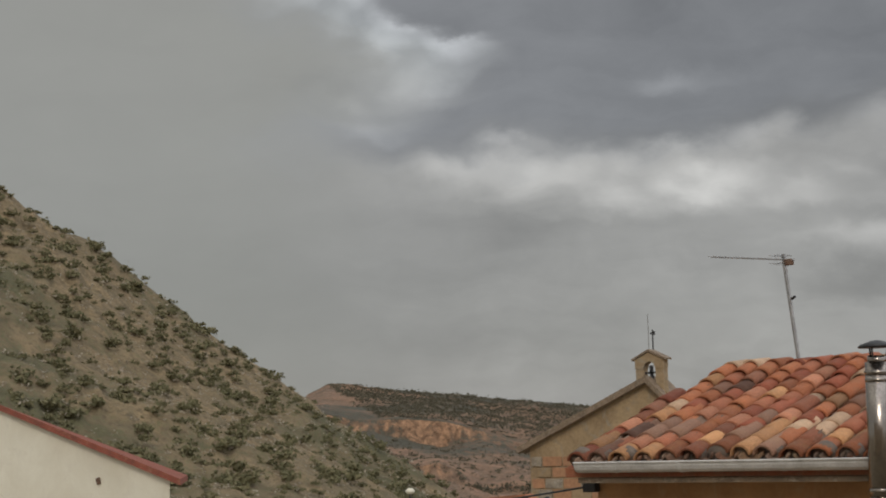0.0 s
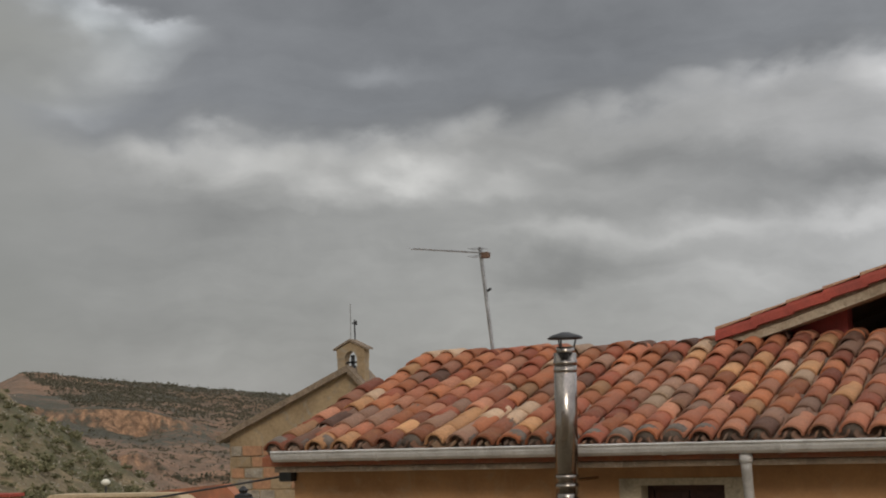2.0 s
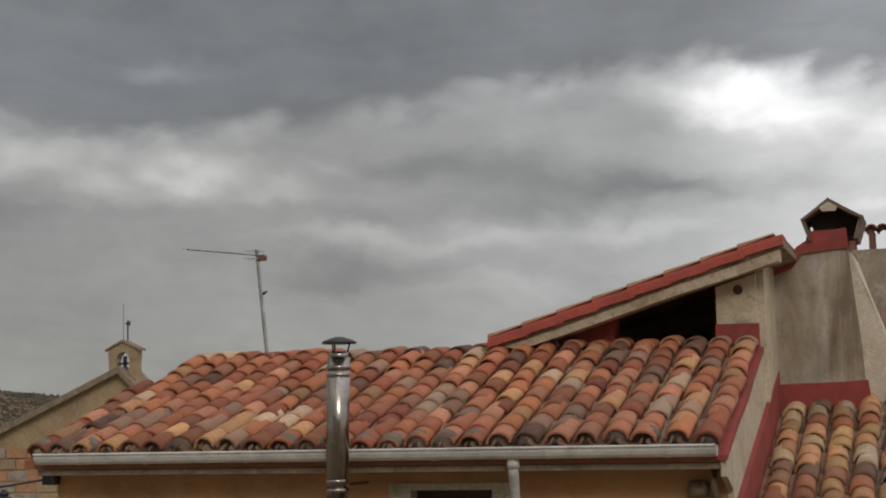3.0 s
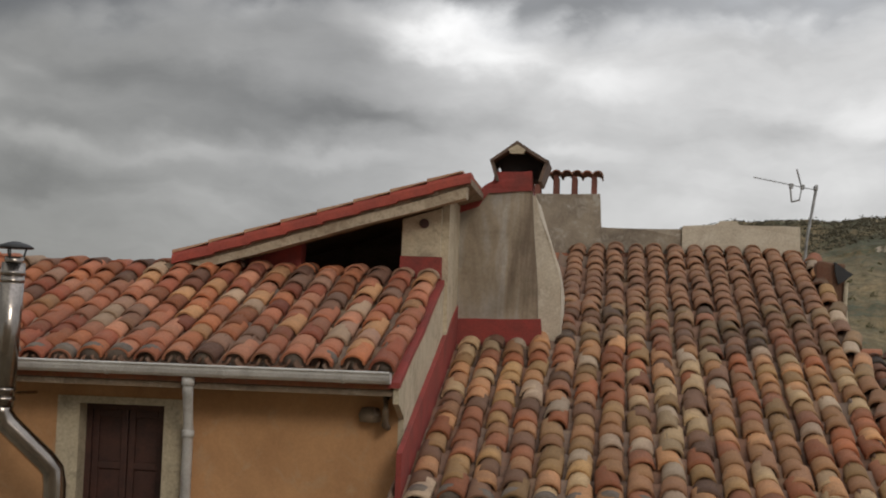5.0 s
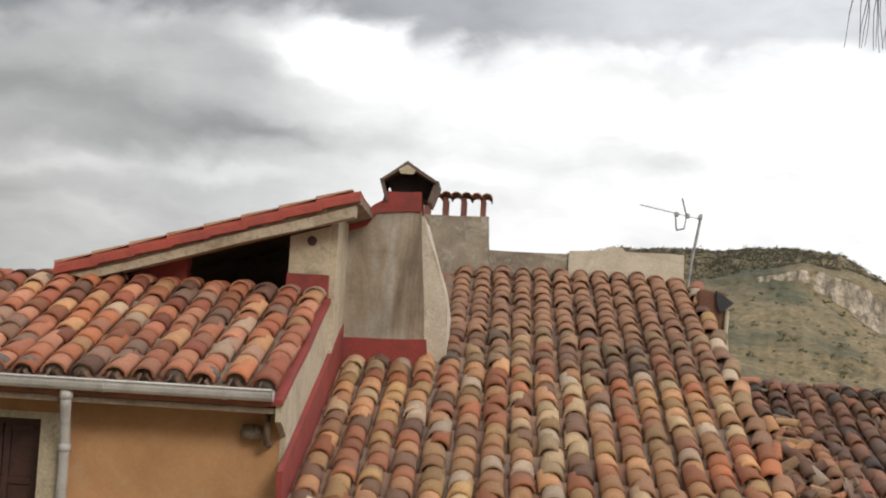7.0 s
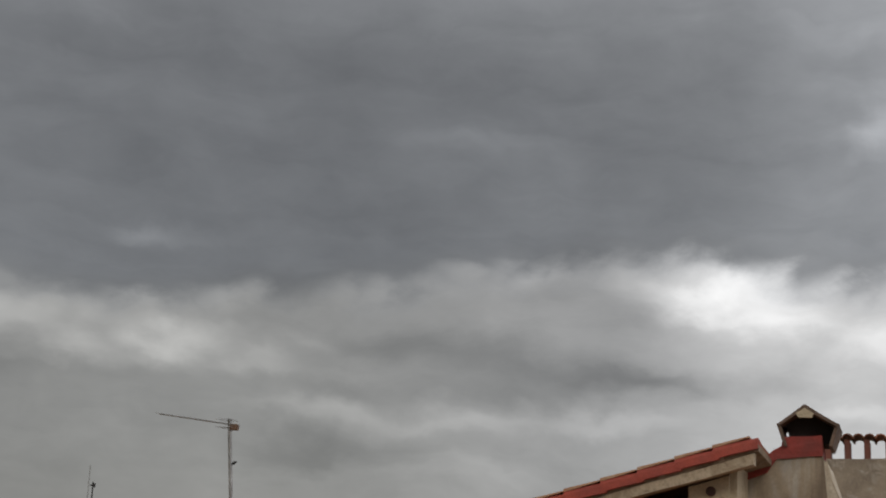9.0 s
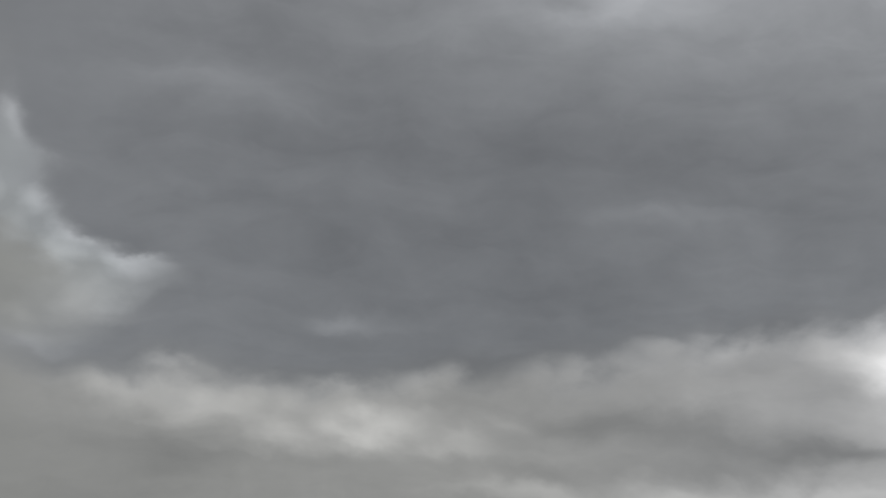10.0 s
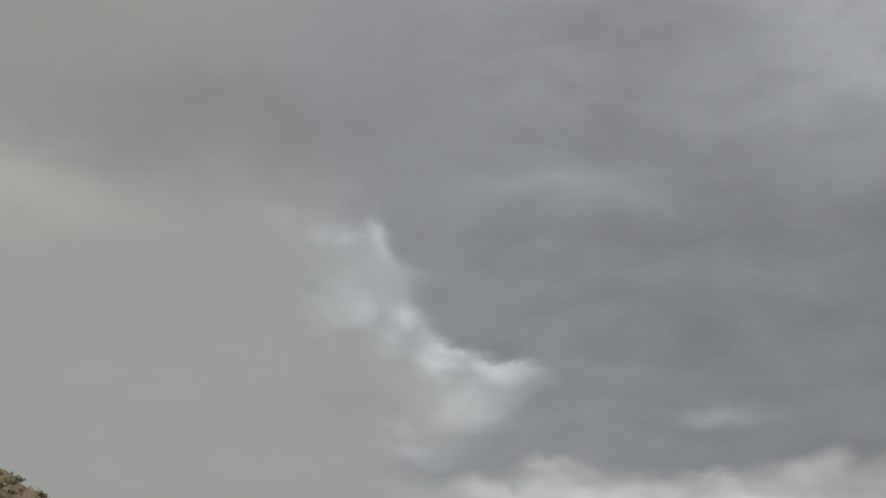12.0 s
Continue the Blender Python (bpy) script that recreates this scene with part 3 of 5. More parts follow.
# ---- houses ----
def wall_holes(bm, x0, x1, z0, z1, y0, y1, holes):
    """A wall with openings (x0, x1, z0, z1) that go through it."""
    xs = sorted({x0, x1, *[h[0] for h in holes], *[h[1] for h in holes]})
    zs = sorted({z0, z1, *[h[2] for h in holes], *[h[3] for h in holes]})
    solid = lambda i, j: 0 <= i < len(xs) - 1 and 0 <= j < len(zs) - 1 and not any(h[0] <= (xs[i] + xs[i + 1]) / 2 <= h[1] and h[2] <= (zs[j] + zs[j + 1]) / 2 <= h[3] for h in holes)
    vert = {}
    def v(i, j, y):
        if (i, j, y) not in vert:
            vert[i, j, y] = bm.verts.new((xs[i], y, zs[j]))
        return vert[i, j, y]
    for i in range(len(xs) - 1):
        for j in range(len(zs) - 1):
            if not solid(i, j):
                continue
            bm.faces.new((v(i, j, y0), v(i + 1, j, y0), v(i + 1, j + 1, y0), v(i, j + 1, y0)))
            bm.faces.new((v(i, j, y1), v(i, j + 1, y1), v(i + 1, j + 1, y1), v(i + 1, j, y1)))
            for di, dj, a, b in ((-1, 0, (i, j), (i, j + 1)), (1, 0, (i + 1, j), (i + 1, j + 1)), (0, -1, (i, j), (i + 1, j)), (0, 1, (i, j + 1), (i + 1, j + 1))):
                if not solid(i + di, j + dj):
                    bm.faces.new((v(*a, y0), v(*b, y0), v(*b, y1), v(*a, y1)))
    bmesh.ops.recalc_face_normals(bm, faces=bm.faces[:])
    return bm


def slope_deck(bm, x0, x1, y0, z0, y1, slope, thick):
    t = math.tan(radians(slope))
    z1 = z0 + (y1 - y0) * t
    return prism(bm, [(y0, z0), (y1, z1), (y1, z1 - thick), (y0, z0 - thick)], x0, x1, "x")


SLOPE = 18.0
TAN = math.tan(radians(SLOPE))

def plug_mesh(mat):
    """A lump of mortar that fills the end of a cover tile."""
    bm = bmesh.new()
    arc = [(0.084 * math.cos(math.pi * k / 7), 0.074 * math.sin(math.pi * k / 7)) for k in range(8)]
    prism(bm, arc + [(-0.06, -0.045), (0.06, -0.045)], 0.0, 0.10)
    me = bpy.data.meshes.new("plug")
    bm.to_mesh(me)
    bm.free()
    me.materials.append(mat)
    return me


plug = plug_mesh(spotted("old_mortar", (0.20, 0.155, 0.12), (0.11, 0.085, 0.07), 6, 60))
tile_newer = tile_mesh("tile_newer", clay_newer, 0.086, 0.075)
tile_mixed = tile_mesh("tile_mixed", clay_mixed, 0.088, 0.077)
tile_older = tile_mesh("tile_older", clay_older, 0.088, 0.077)
tile_older_joined = tile_mesh("tile_older_joined", clay_older_joined, 0.088, 0.077)
tile_ruined = tile_mesh("tile_ruined", clay_ruined, 0.071, 0.061, 0.29)

ochre_house = thing("village_house", (-4.0, 12.6, 0), "ochre rendered house with a red barrel-tile roof and white gutter", "house")
winA, winB = (-3.66, -3.05, 4.60, 5.52), (-5.88, -5.31, 4.70, 5.34)
wall = part("wall", wall_holes(bmesh.new(), -6.52, -1.42, -0.4, 5.86, 10.35, 10.75, [winA, winB]), render_ochre, ochre_house, "ochre render with damp stains")
bm = bmesh.new()
prism(bm, [(10.75, -0.4), (15.2, -0.4), (15.2, 5.9), (12.55, 6.5), (10.75, 5.9)], -6.52, -6.12, "x")
part("side_wall", bm, render_ochre, ochre_house)
bm = bmesh.new()
box(bm, (-6.12, 14.8, -0.4), (-1.42, 15.2, 5.8))
part("back_wall", bm, render_ochre, ochre_house)
bm = bmesh.new()
slope_deck(bm, -6.6, -1.44, 10.02, 5.775, 12.46, SLOPE, 0.07)
prism(bm, [(12.46, 6.56), (15.3, 5.7), (15.3, 5.63), (12.46, 6.49)], -6.6, -3.7, "x")
for v in bm.verts:
    if v.co.x < -6 and v.co.y > 12:
        v.co.x = -6.36
roof_one = part("roof", bm, clay_plain, ochre_house)

# party wall that steps above the lower roof
bm = bmesh.new()
z_one = lambda y: 5.80 + (y - 10.05) * TAN
prism(bm, [(10.35, -0.4), (12.5, -0.4), (12.5, z_one(12.5) - 0.05), (10.02, z_one(10.02) - 0.06), (10.02, 5.62), (10.35, 5.5)], -1.425, -1.385, "x")
ragged(bm, 3, 0.012, 5)
part("party_wall", bm, render_cream, ochre_house, "cream wall stepping above the lower roof")
z_two = lambda y: 4.95 + (y - 10.05) * TAN
bm = bmesh.new()
prism(bm, [(10.0, z_two(10.0) + 0.0), (13.30, z_two(13.30)), (13.30, z_two(13.30) + 0.36), (10.0, z_two(10.0) + 0.36)], -1.385, -1.348, "x")
part("skirting", bm, red_paint, ochre_house, "dark red painted flashing strip")

bm = bmesh.new()
prism(bm, [(10.0, z_one(10.0) - 0.075), (12.42, z_one(12.42) - 0.075), (12.42, z_one(12.42) - 0.03), (10.0, z_one(10.0) - 0.035)], -1.462, -1.38, "x")
ragged(bm, 3, 0.012, 15, 5)
part("verge_fillet", bm, red_paint, ochre_house, "red painted mortar fillet along the verge")

# clay in a lighter tan, for light on the verge tops
clay_lit_tan = spotted("clay_lit_tan", (0.50, 0.32, 0.20), (0.40, 0.20, 0.12), 7, 60)

# grey picked to carry the shade inside the open attic
attic_shade_grey = spotted("attic_shade_grey", (0.26, 0.22, 0.19), (0.16, 0.135, 0.12), 3, 40)

plaster_edge = spotted("plaster_edge", (0.50, 0.42, 0.31), (0.33, 0.26, 0.18), 6, 50, third=(0.22, 0.17, 0.12))

# attic gable above the main roof
UP = math.tan(radians(17.0))
z_up = lambda x: 6.59 + (x + 3.64) * UP
bm = bmesh.new()
prism(bm, [(-3.70, 6.40), (-2.58, 6.40), (-2.58, z_up(-2.58) - 0.10), (-3.70, z_up(-3.70) - 0.10)], 12.42, 12.62)
part("gable_wall", bm, red_paint, ochre_house, "dark red painted gable wall")
bm = bmesh.new()
prism(bm, [(-1.74, 6.73), (-1.42, 6.73), (-1.42, z_up(-1.42) - 0.14), (-1.74, z_up(-1.74) - 0.14)], 12.40, 12.70)
part("pillar", bm, render_cream, ochre_house, "cream rendered pillar beside the attic opening")
bm = bmesh.new()
box(bm, (-1.75, 12.39, 6.40), (-1.41, 12.70, 6.728))
part("pillar_base", bm, red_paint, ochre_house)
bm = bmesh.new()
box(bm, (-1.42, 12.47, 5.6), (-1.36, 13.34, 7.24))
ragged(bm, 2, 0.01, 3)
part("attic_side_wall", bm, render_cream, ochre_house)
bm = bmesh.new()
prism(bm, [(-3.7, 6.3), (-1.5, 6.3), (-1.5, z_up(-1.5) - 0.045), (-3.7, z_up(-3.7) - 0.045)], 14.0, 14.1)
part("attic_back_wall", bm, attic_shade_grey, ochre_house, "back of the open attic, coloured for the shade inside")
# dark disc laid on the pillar paints the shade of a round hole
bm = bmesh.new()
tube(bm, [(-1.56, 12.38, 7.0), (-1.56, 12.41, 7.0)], 0.04, 12)
part("vent_hole", bm, wood_dark, ochre_house)
bm = bmesh.new()
prism(bm, [(-3.66, z_up(-3.66)), (-1.16, z_up(-1.16)), (-1.16, z_up(-1.16) - 0.05), (-3.66, z_up(-3.66) - 0.05)], 12.14, 14.6)
attic_roof = part("attic_roof", bm, wood_beam, ochre_house, "boarded attic roof with grey timber edge")
bm = bmesh.new()
prism(bm, [(-3.45, z_up(-3.45) - 0.052), (-1.2, z_up(-1.2) - 0.052), (-1.2, z_up(-1.2) - 0.14), (-3.3, z_up(-3.3) - 0.12)], 12.14, 12.32)
ragged(bm, 4, 0.010, 9, 5)
part("plaster_edge", bm, plaster_edge, attic_roof, "flaking cream plaster along the eaves edge")
for i in range(8):
    xa = -3.58 + i * 0.295
    xb = xa + 0.35
    bm = bmesh.new()
    za, zb = z_up(xa) + 0.018, z_up(xb) + 0.002
    arc = [(12.142 - 0.05 * math.sin(q * math.pi / 8), 0.062 * math.cos(q * math.pi / 8)) for q in range(5)]
    ends = []
    for x, z, k in ((xa, za, 1.0), ((xa + xb) / 2, (za + zb) / 2 + 0.003, 0.94), (xb, zb, 0.86)):
        out = [bm.verts.new((x, 12.142 + (y - 12.142) * k, z + h * k)) for y, h in arc]
        low_edge = bm.verts.new((x, 12.09, z - 0.035))
        back = [bm.verts.new((x, 12.135, z - 0.035)), bm.verts.new((x, 12.42, z - 0.02)), bm.verts.new((x, 12.42, z + 0.05 * k))]
        ends.append(out + [low_edge] + back)
    n = len(ends[0])
    for a, b in zip(ends, ends[1:]):
        for q in range(n):
            bm.faces.new((a[q], b[q], b[(q + 1) % n], a[(q + 1) % n]))
    bm.faces.new(ends[0])
    bm.faces.new(ends[-1][::-1])
    bmesh.ops.recalc_face_normals(bm, faces=bm.faces[:])
    part("verge_tile", bm, red_tile, attic_roof)
    # thin tan strip paints the lit top edge of each verge tile
    bm = bmesh.new()
    prism(bm, [(xa - 0.004, za + 0.052), (xa + 0.285, zb + 0.052), (xa + 0.285, zb + 0.062), (xa - 0.004, za + 0.078)], 12.112, 12.40)
    part("verge_cap", bm, clay_lit_tan, attic_roof)
bm = bmesh.new()
prism(bm, [(-3.6, z_up(-3.6) + 0.01), (-1.18, z_up(-1.18) + 0.01), (-1.18, z_up(-1.18) + 0.06), (-3.6, z_up(-3.6) + 0.06)], 12.42, 14.6)
part("attic_covering", bm, clay_plain, attic_roof)

low_house = thing("village_house", (0.3, 13.4, 0), "lower ochre house with a weathered mixed-clay tile roof", "house")
win2 = (-0.63, -0.12, 3.9, 4.84)
part("wall", wall_holes(bmesh.new(), -1.385, 1.98, -0.4, 4.90, 10.36, 10.75, [win2]), render_ochre, low_house)
bm = bmesh.new()
prism(bm, [(10.75, -0.4), (16.9, -0.4), (16.9, 6.95), (10.75, 4.95)], 1.6, 1.98, "x")
part("side_wall", bm, cement, low_house)
bm = bmesh.new()
box(bm, (-1.38, 16.5, -0.4), (1.6, 16.88, 6.95))
part("back_wall", bm, cement, low_house)
bm = bmesh.new()
slope_deck(bm, -1.372, 1.99, 10.02, 4.935, 16.85, SLOPE, 0.07)
roof_two = part("roof", bm, clay_plain, low_house)
bm = bmesh.new()
prism(bm, [(-0.16, 6.9), (1.98, 6.9), (1.98, 7.40), (1.3, 7.41), (0.7, 7.37), (-0.16, 7.35)], 16.66, 16.9)
ragged(bm, 3, 0.02, 21)
part("parapet", bm, cement, low_house, "low cement parapet along the roof top")
bm = bmesh.new()
prism(bm, [(0.72, 7.1), (1.97, 7.1), (1.97, 7.42), (1.33, 7.43), (1.30, 7.47), (1.12, 7.46), (1.08, 7.425), (0.72, 7.40)], 16.62, 16.655)
ragged(bm, 2, 0.012, 23)
part("plaster_patch", bm, mortar, low_house, "pale plaster on the parapet")

# ---- roof tiles ----
tile_roof(roof_one, -6.58, -1.40, 10.0, 5.775, SLOPE, 11, 0.197, [(tile_newer, 99)], left=lambda s: -6.58 + 0.10 * s, seed=4, channel_mat=clay_channel, last=0, fill=plug)
tile_roof(roof_two, -1.34, 1.98, 9.98, 4.935, SLOPE, 30, 0.212, [(tile_mixed, 3.4), (tile_older, 99)], seed=8, wobble=1.15, channel_mat=clay_channel, fill=plug,
          skip=lambda x, s: x < -0.58 and s > 3.4)

# ---- gutters, pipes and windows of the two houses ----
def gutter(parent, x0, x1, z, y, joints, label="white zinc half-round gutter"):
    """Half-round gutter along x with a rolled front lip, seams and end caps."""
    bm = bmesh.new()
    prof = []
    for k in range(9):
        a = math.pi * k / 8
        prof.append((y - 0.058 * math.cos(a), z - 0.075 * math.sin(a)))
    inner = [(y - 0.052 * math.cos(math.pi * k / 8), z - 0.068 * math.sin(math.pi * k / 8)) for k in range(8, -1, -1)]
    prism(bm, prof + inner, x0, x1, "x")
    tube(bm, [(x0, y - 0.060, z), (x1, y - 0.060, z)], 0.009, 8)
    for xe in (x0, x1):
        prism(bm, prof, xe - 0.004, xe + 0.004, "x")
    g = part("gutter", bm, zinc, parent, label, smooth=False)
    for xj in joints:
        b = bmesh.new()
        outer = [(y - 0.0625 * math.cos(math.pi * k / 8), z - 0.0795 * math.sin(math.pi * k / 8)) for k in range(9)]
        prism(b, outer + prof[::-1], xj - 0.012, xj + 0.012, "x")
        part("seam", b, zinc, g)
    return g


gutter(ochre_house, -6.45, -1.44, 5.815, 9.965, (-6.1, -5.55, -4.75, -3.35, -2.55, -1.75))
gutter(low_house, -1.62, 2.02, 4.952, 9.955, (-0.7, 0.2, 0.95, 1.7))
for house, x, zt, run in ((ochre_house, -2.80, 5.74, -0.06), (low_house, -1.57, 4.88, 0.0)):
    dp = bmesh.new()
    y_out, y_in = (10.0, 10.27) if house is ochre_house else (9.97, 10.28)
    tube(dp, [(x, y_out, zt), (x, y_out, zt - 0.10), (x + run, y_in, zt - 0.36), (x + run, y_in, 0.2)], 0.036, 14)
    d = part("downpipe", dp, zinc, house, "grey-white zinc downpipe", smooth=True)
    for z in (zt - 0.06, zt - 0.42):
        c = bmesh.new()
        tube(c, [(x + (run if z < zt - 0.3 else 0), y_in if z < zt - 0.3 else y_out, z), (x + (run if z < zt - 0.3 else 0), y_in if z < zt - 0.3 else y_out, z + 0.05)], 0.043, 14)
        part("collar", c, zinc, d, smooth=True)

soffit = bmesh.new()
box(soffit, (-6.5, 10.04, 5.66), (-1.43, 10.36, 5.70))
part("soffit", soffit, wood_beam, ochre_house)
soffit = bmesh.new()
box(soffit, (-1.36, 10.04, 4.81), (1.97, 10.36, 4.85))
part("soffit", soffit, wood_beam, low_house)


def window(parent, hole, y, leaves, surround, sill=True):
    x0, x1, z0, z1 = hole
    bm = bmesh.new()
    f = 0.045
    for a, b in (((x0, z0), (x0 + f, z1)), ((x1 - f, z0), (x1, z1)), ((x0 + f, z1 - f), (x1 - f, z1)), ((x0 + f, z0), (x1 - f, z0 + f))):
        box(bm, (a[0], y + 0.14, a[1]), (b[0], y + 0.20, b[1]), 0.004)
    w = part("window", bm, wood_dark, parent, "dark stained wooden window")
    n = leaves
    for i in range(n):
        a = x0 + f + (x1 - x0 - 2 * f) * i / n
        b = x0 + f + (x1 - x0 - 2 * f) * (i + 1) / n
        bm = bmesh.new()
        s = 0.05
        zm = z0 + (z1 - z0) * 0.53
        box(bm, (a + 0.004, y + 0.155, z0 + f), (a + s, y + 0.19, z1 - f), 0.004)
        box(bm, (b - s, y + 0.155, z0 + f), (b - 0.004, y + 0.19, z1 - f), 0.004)
        for za, zb in ((z0 + f, z0 + f + s), (zm - s / 2, zm + s / 2), (z1 - f - s, z1 - f)):
            box(bm, (a + s, y + 0.155, za), (b - s, y + 0.19, zb), 0.004)
        leaf = part("shutter", bm, wood_dark, w, "brown panelled shutter")
        for za, zb in ((z0 + f + s, zm - s / 2), (zm + s / 2, z1 - f - s)):
            bm = bmesh.new()
            box(bm, (a + s, y + 0.172, za), (b - s, y + 0.185, zb), 0.003)
            part("panel", bm, wood_dark, w)
    if surround:
        bm = bmesh.new()
        t = surround
        wall_holes(bm, x0 - t * 1.2, x1 + t, z0 - 0.3, z1 + 0.05, y - 0.012, y + 0.02, [(x0, x1, z0, z1)])
        part("surround", bm, render_cream, w, "pale cement surround")
        for xa, xb in ((x0 - 0.001, x0 + 0.004), (x1 - 0.004, x1 + 0.001)):
            bm = bmesh.new()
            box(bm, (xa, y - 0.01, z0), (xb, y + 0.14, z1))
            part("reveal", bm, render_cream, w)
    if sill:
        bm = bmesh.new()
        box(bm, (x0 - 0.04, y - 0.07, z0 - 0.05), (x1 + 0.04, y + 0.14, z0), 0.008)
        part("sill", bm, clay_plain, w, "terracotta sill")
    return w


window(ochre_house, winA, 10.35, 2, 0.13)
window(ochre_house, winB, 10.35, 1, 0.0)
window(low_house, win2, 10.36, 2, 0.0, False)

# steel flue on brackets in front of the ochre wall
flue = thing("flue_pipe", (-3.98, 9.78, 5.4), "polished stainless steel flue pipe with a rain cap", "flue")
bm = bmesh.new()
tube(bm, [(-3.985, 9.78, 5.50), (-3.96, 9.78, 6.45)], 0.078, 28)
part("pipe", bm, steel, flue, smooth=True)
bm = bmesh.new()
tube(bm, [(-3.985, 9.78, 5.52), (-3.988, 9.78, 5.46), (-3.95, 9.79, 5.39), (-3.70, 9.86, 5.15), (-3.655, 9.88, 5.09), (-3.64, 9.89, 5.0), (-3.64, 9.89, 4.2), (-3.66, 10.4, 4.1)], 0.076, 24)
part("elbow", bm, steel, flue, smooth=True)
for z, r in ((6.38, 0.084), (6.33, 0.082), (5.61, 0.083), (5.55, 0.083)):
    bm = bmesh.new()
    x = -3.985 + (z - 5.5) * 0.0266
    lathe(bm, [(r - 0.006, -0.013), (r, -0.009), (r, 0.009), (r - 0.006, 0.013)], (x, 9.78, z), 28)
    part("clamp_band", bm, steel, flue, smooth=True)
bm = bmesh.new()
lathe(bm, [(0.02, -0.015), (0.118, -0.012), (0.122, -0.004), (0.10, 0.012), (0.03, 0.034), (0.005, 0.036)], (-3.955, 9.78, 6.555), 28)
part("rain_cap", bm, iron, flue, "dark conical rain cap", smooth=True)
bm = bmesh.new()
tube(bm, [(-3.96, 9.78, 6.43), (-3.957, 9.78, 6.49)], 0.062, 24)
part("throat", bm, steel, flue, smooth=True)
for k in range(3):
    a = 0.5 + k * math.tau / 3
    bm = bmesh.new()
    tube(bm, [(-3.96 + 0.058 * math.cos(a), 9.78 + 0.058 * math.sin(a), 6.47), (-3.956 + 0.075 * math.cos(a), 9.78 + 0.075 * math.sin(a), 6.55)], 0.006, 6)
    part("strut", bm, iron, flue)
bm = bmesh.new()
tube(bm, [(-3.98, 9.86, 5.58), (-3.98, 10.36, 5.58)], 0.012, 8)
part("bracket", bm, steel, flue)

# flower pots on the sill
pot_red = spotted("pot_red", (0.55, 0.018, 0.02), (0.45, 0.015, 0.018), 8, 90, rough=0.45, lift=0.001)
leaf_mat = spotted("leaf_mat", (0.07, 0.11, 0.03), (0.035, 0.06, 0.02), 30, 90)
for i, x in enumerate((-3.52, -3.33, -3.15)):
    pot = thing("flower_pot", (x, 10.38, 4.60), "bright red plastic flower pot on the sill", "flower pot", "pots on the sill")
    bm = bmesh.new()
    lathe(bm, [(0.05, 0), (0.068, 0.11), (0.078, 0.112), (0.078, 0.135), (0.066, 0.135), (0.06, 0.11)], (x, 10.38, 4.60), 18)
    part("pot", bm, pot_red, pot, smooth=True)
    bm = bmesh.new()
    rng = random.Random(40 + i)
    for k in range(46):
        a, r, h = rng.uniform(0, math.tau), rng.uniform(0, 0.075), rng.uniform(0.12, 0.22)
        c = Vector((x + r * math.cos(a), 10.38 + r * math.sin(a) * 0.8, 4.60 + h))
        u = Vector((rng.uniform(-1, 1), rng.uniform(-1, 1), rng.uniform(-0.3, 1))).normalized() * 0.028
        w = Vector((rng.uniform(-1, 1), rng.uniform(-1, 1), rng.uniform(-1, 1))).normalized() * 0.016
        v = [bm.verts.new(c + q) for q in (-u, w, u, -w)]
        bm.faces.new(v)
    part("leaves", bm, leaf_mat, pot)

# iron hooks and stain under the gutter's end
hook = thing("wall_bracket", (-1.55, 10.33, 5.55), "rusty iron pipe bracket on the ochre wall", "bracket")
bm = bmesh.new()
tube(bm, [(-1.50, 10.36, 5.66), (-1.50, 10.22, 5.64), (-1.49, 10.16, 5.56), (-1.50, 10.22, 5.46), (-1.50, 10.36, 5.44)], 0.022, 10)
part("bent_pipe", bm, wood_beam, hook, smooth=True)
bm = bmesh.new()
lathe(bm, [(0.02, -0.05), (0.07, -0.045), (0.08, 0.0), (0.06, 0.05), (0.02, 0.055)], (-1.62, 10.33, 5.52), 14)
part("junction_box", bm, wood_beam, hook, smooth=True)

# ---- chimneys ----
streaked_cement, nt_, b_ = nodes_of("streaked_cement")
at_ = world_place(nt_)
tall_ = add(nt_, "ShaderNodeVectorMath", Vector=at_)
tall_.operation = "MULTIPLY"
tall_.inputs[1].default_value = (1.0, 1.0, 0.16)
c_ = ramp(nt_, noise_tex(nt_, 3.4, 5, 0.6, tall_.outputs[0], 0.5), [(0.34, (0.17, 0.13, 0.095)), (0.48, (0.30, 0.245, 0.18)), (0.58, (0.36, 0.325, 0.28)), (0.72, (0.27, 0.215, 0.15))])
c_ = mix(nt_, 0.5, c_, ramp(nt_, noise_tex(nt_, 2.6, 6, 0.65, at_, 0.6), [(0.32, (0.28, 0.27, 0.25)), (0.65, (0.68, 0.68, 0.68))]), "OVERLAY")
g_ = noise_tex(nt_, 45, 6, 0.7, at_)
nt_.links.new(mix(nt_, 0.3, c_, ramp(nt_, g_, [(0.3, (0.3, 0.3, 0.3)), (0.7, (0.7, 0.7, 0.7))]), "OVERLAY"), b_.inputs["Base Color"])
b_.inputs["Roughness"].default_value = 0.92
bump(nt_, b_, g_, 0.6, 0.004)
chimney = thing("chimney", (-1.0, 13.8, 6.1), "stained cement chimney with a red-painted top and gabled cowl", "chimney")
bm = bmesh.new()
prism(bm, [(-1.365, 5.7), (-0.62, 5.7), (-0.645, 6.3), (-0.70, 7.0), (-0.735, 7.40), (-1.12, 7.40), (-1.2, 7.27), (-1.355, 7.2)], 13.3, 14.5)
ragged(bm, 5, 0.012, 2, 2.5)
part("shaft", bm, streaked_cement, chimney, "streaked grey-brown cement", smooth=False)
# lit right side of the chimney, its brightness put into a paler colour
bm = bmesh.new()
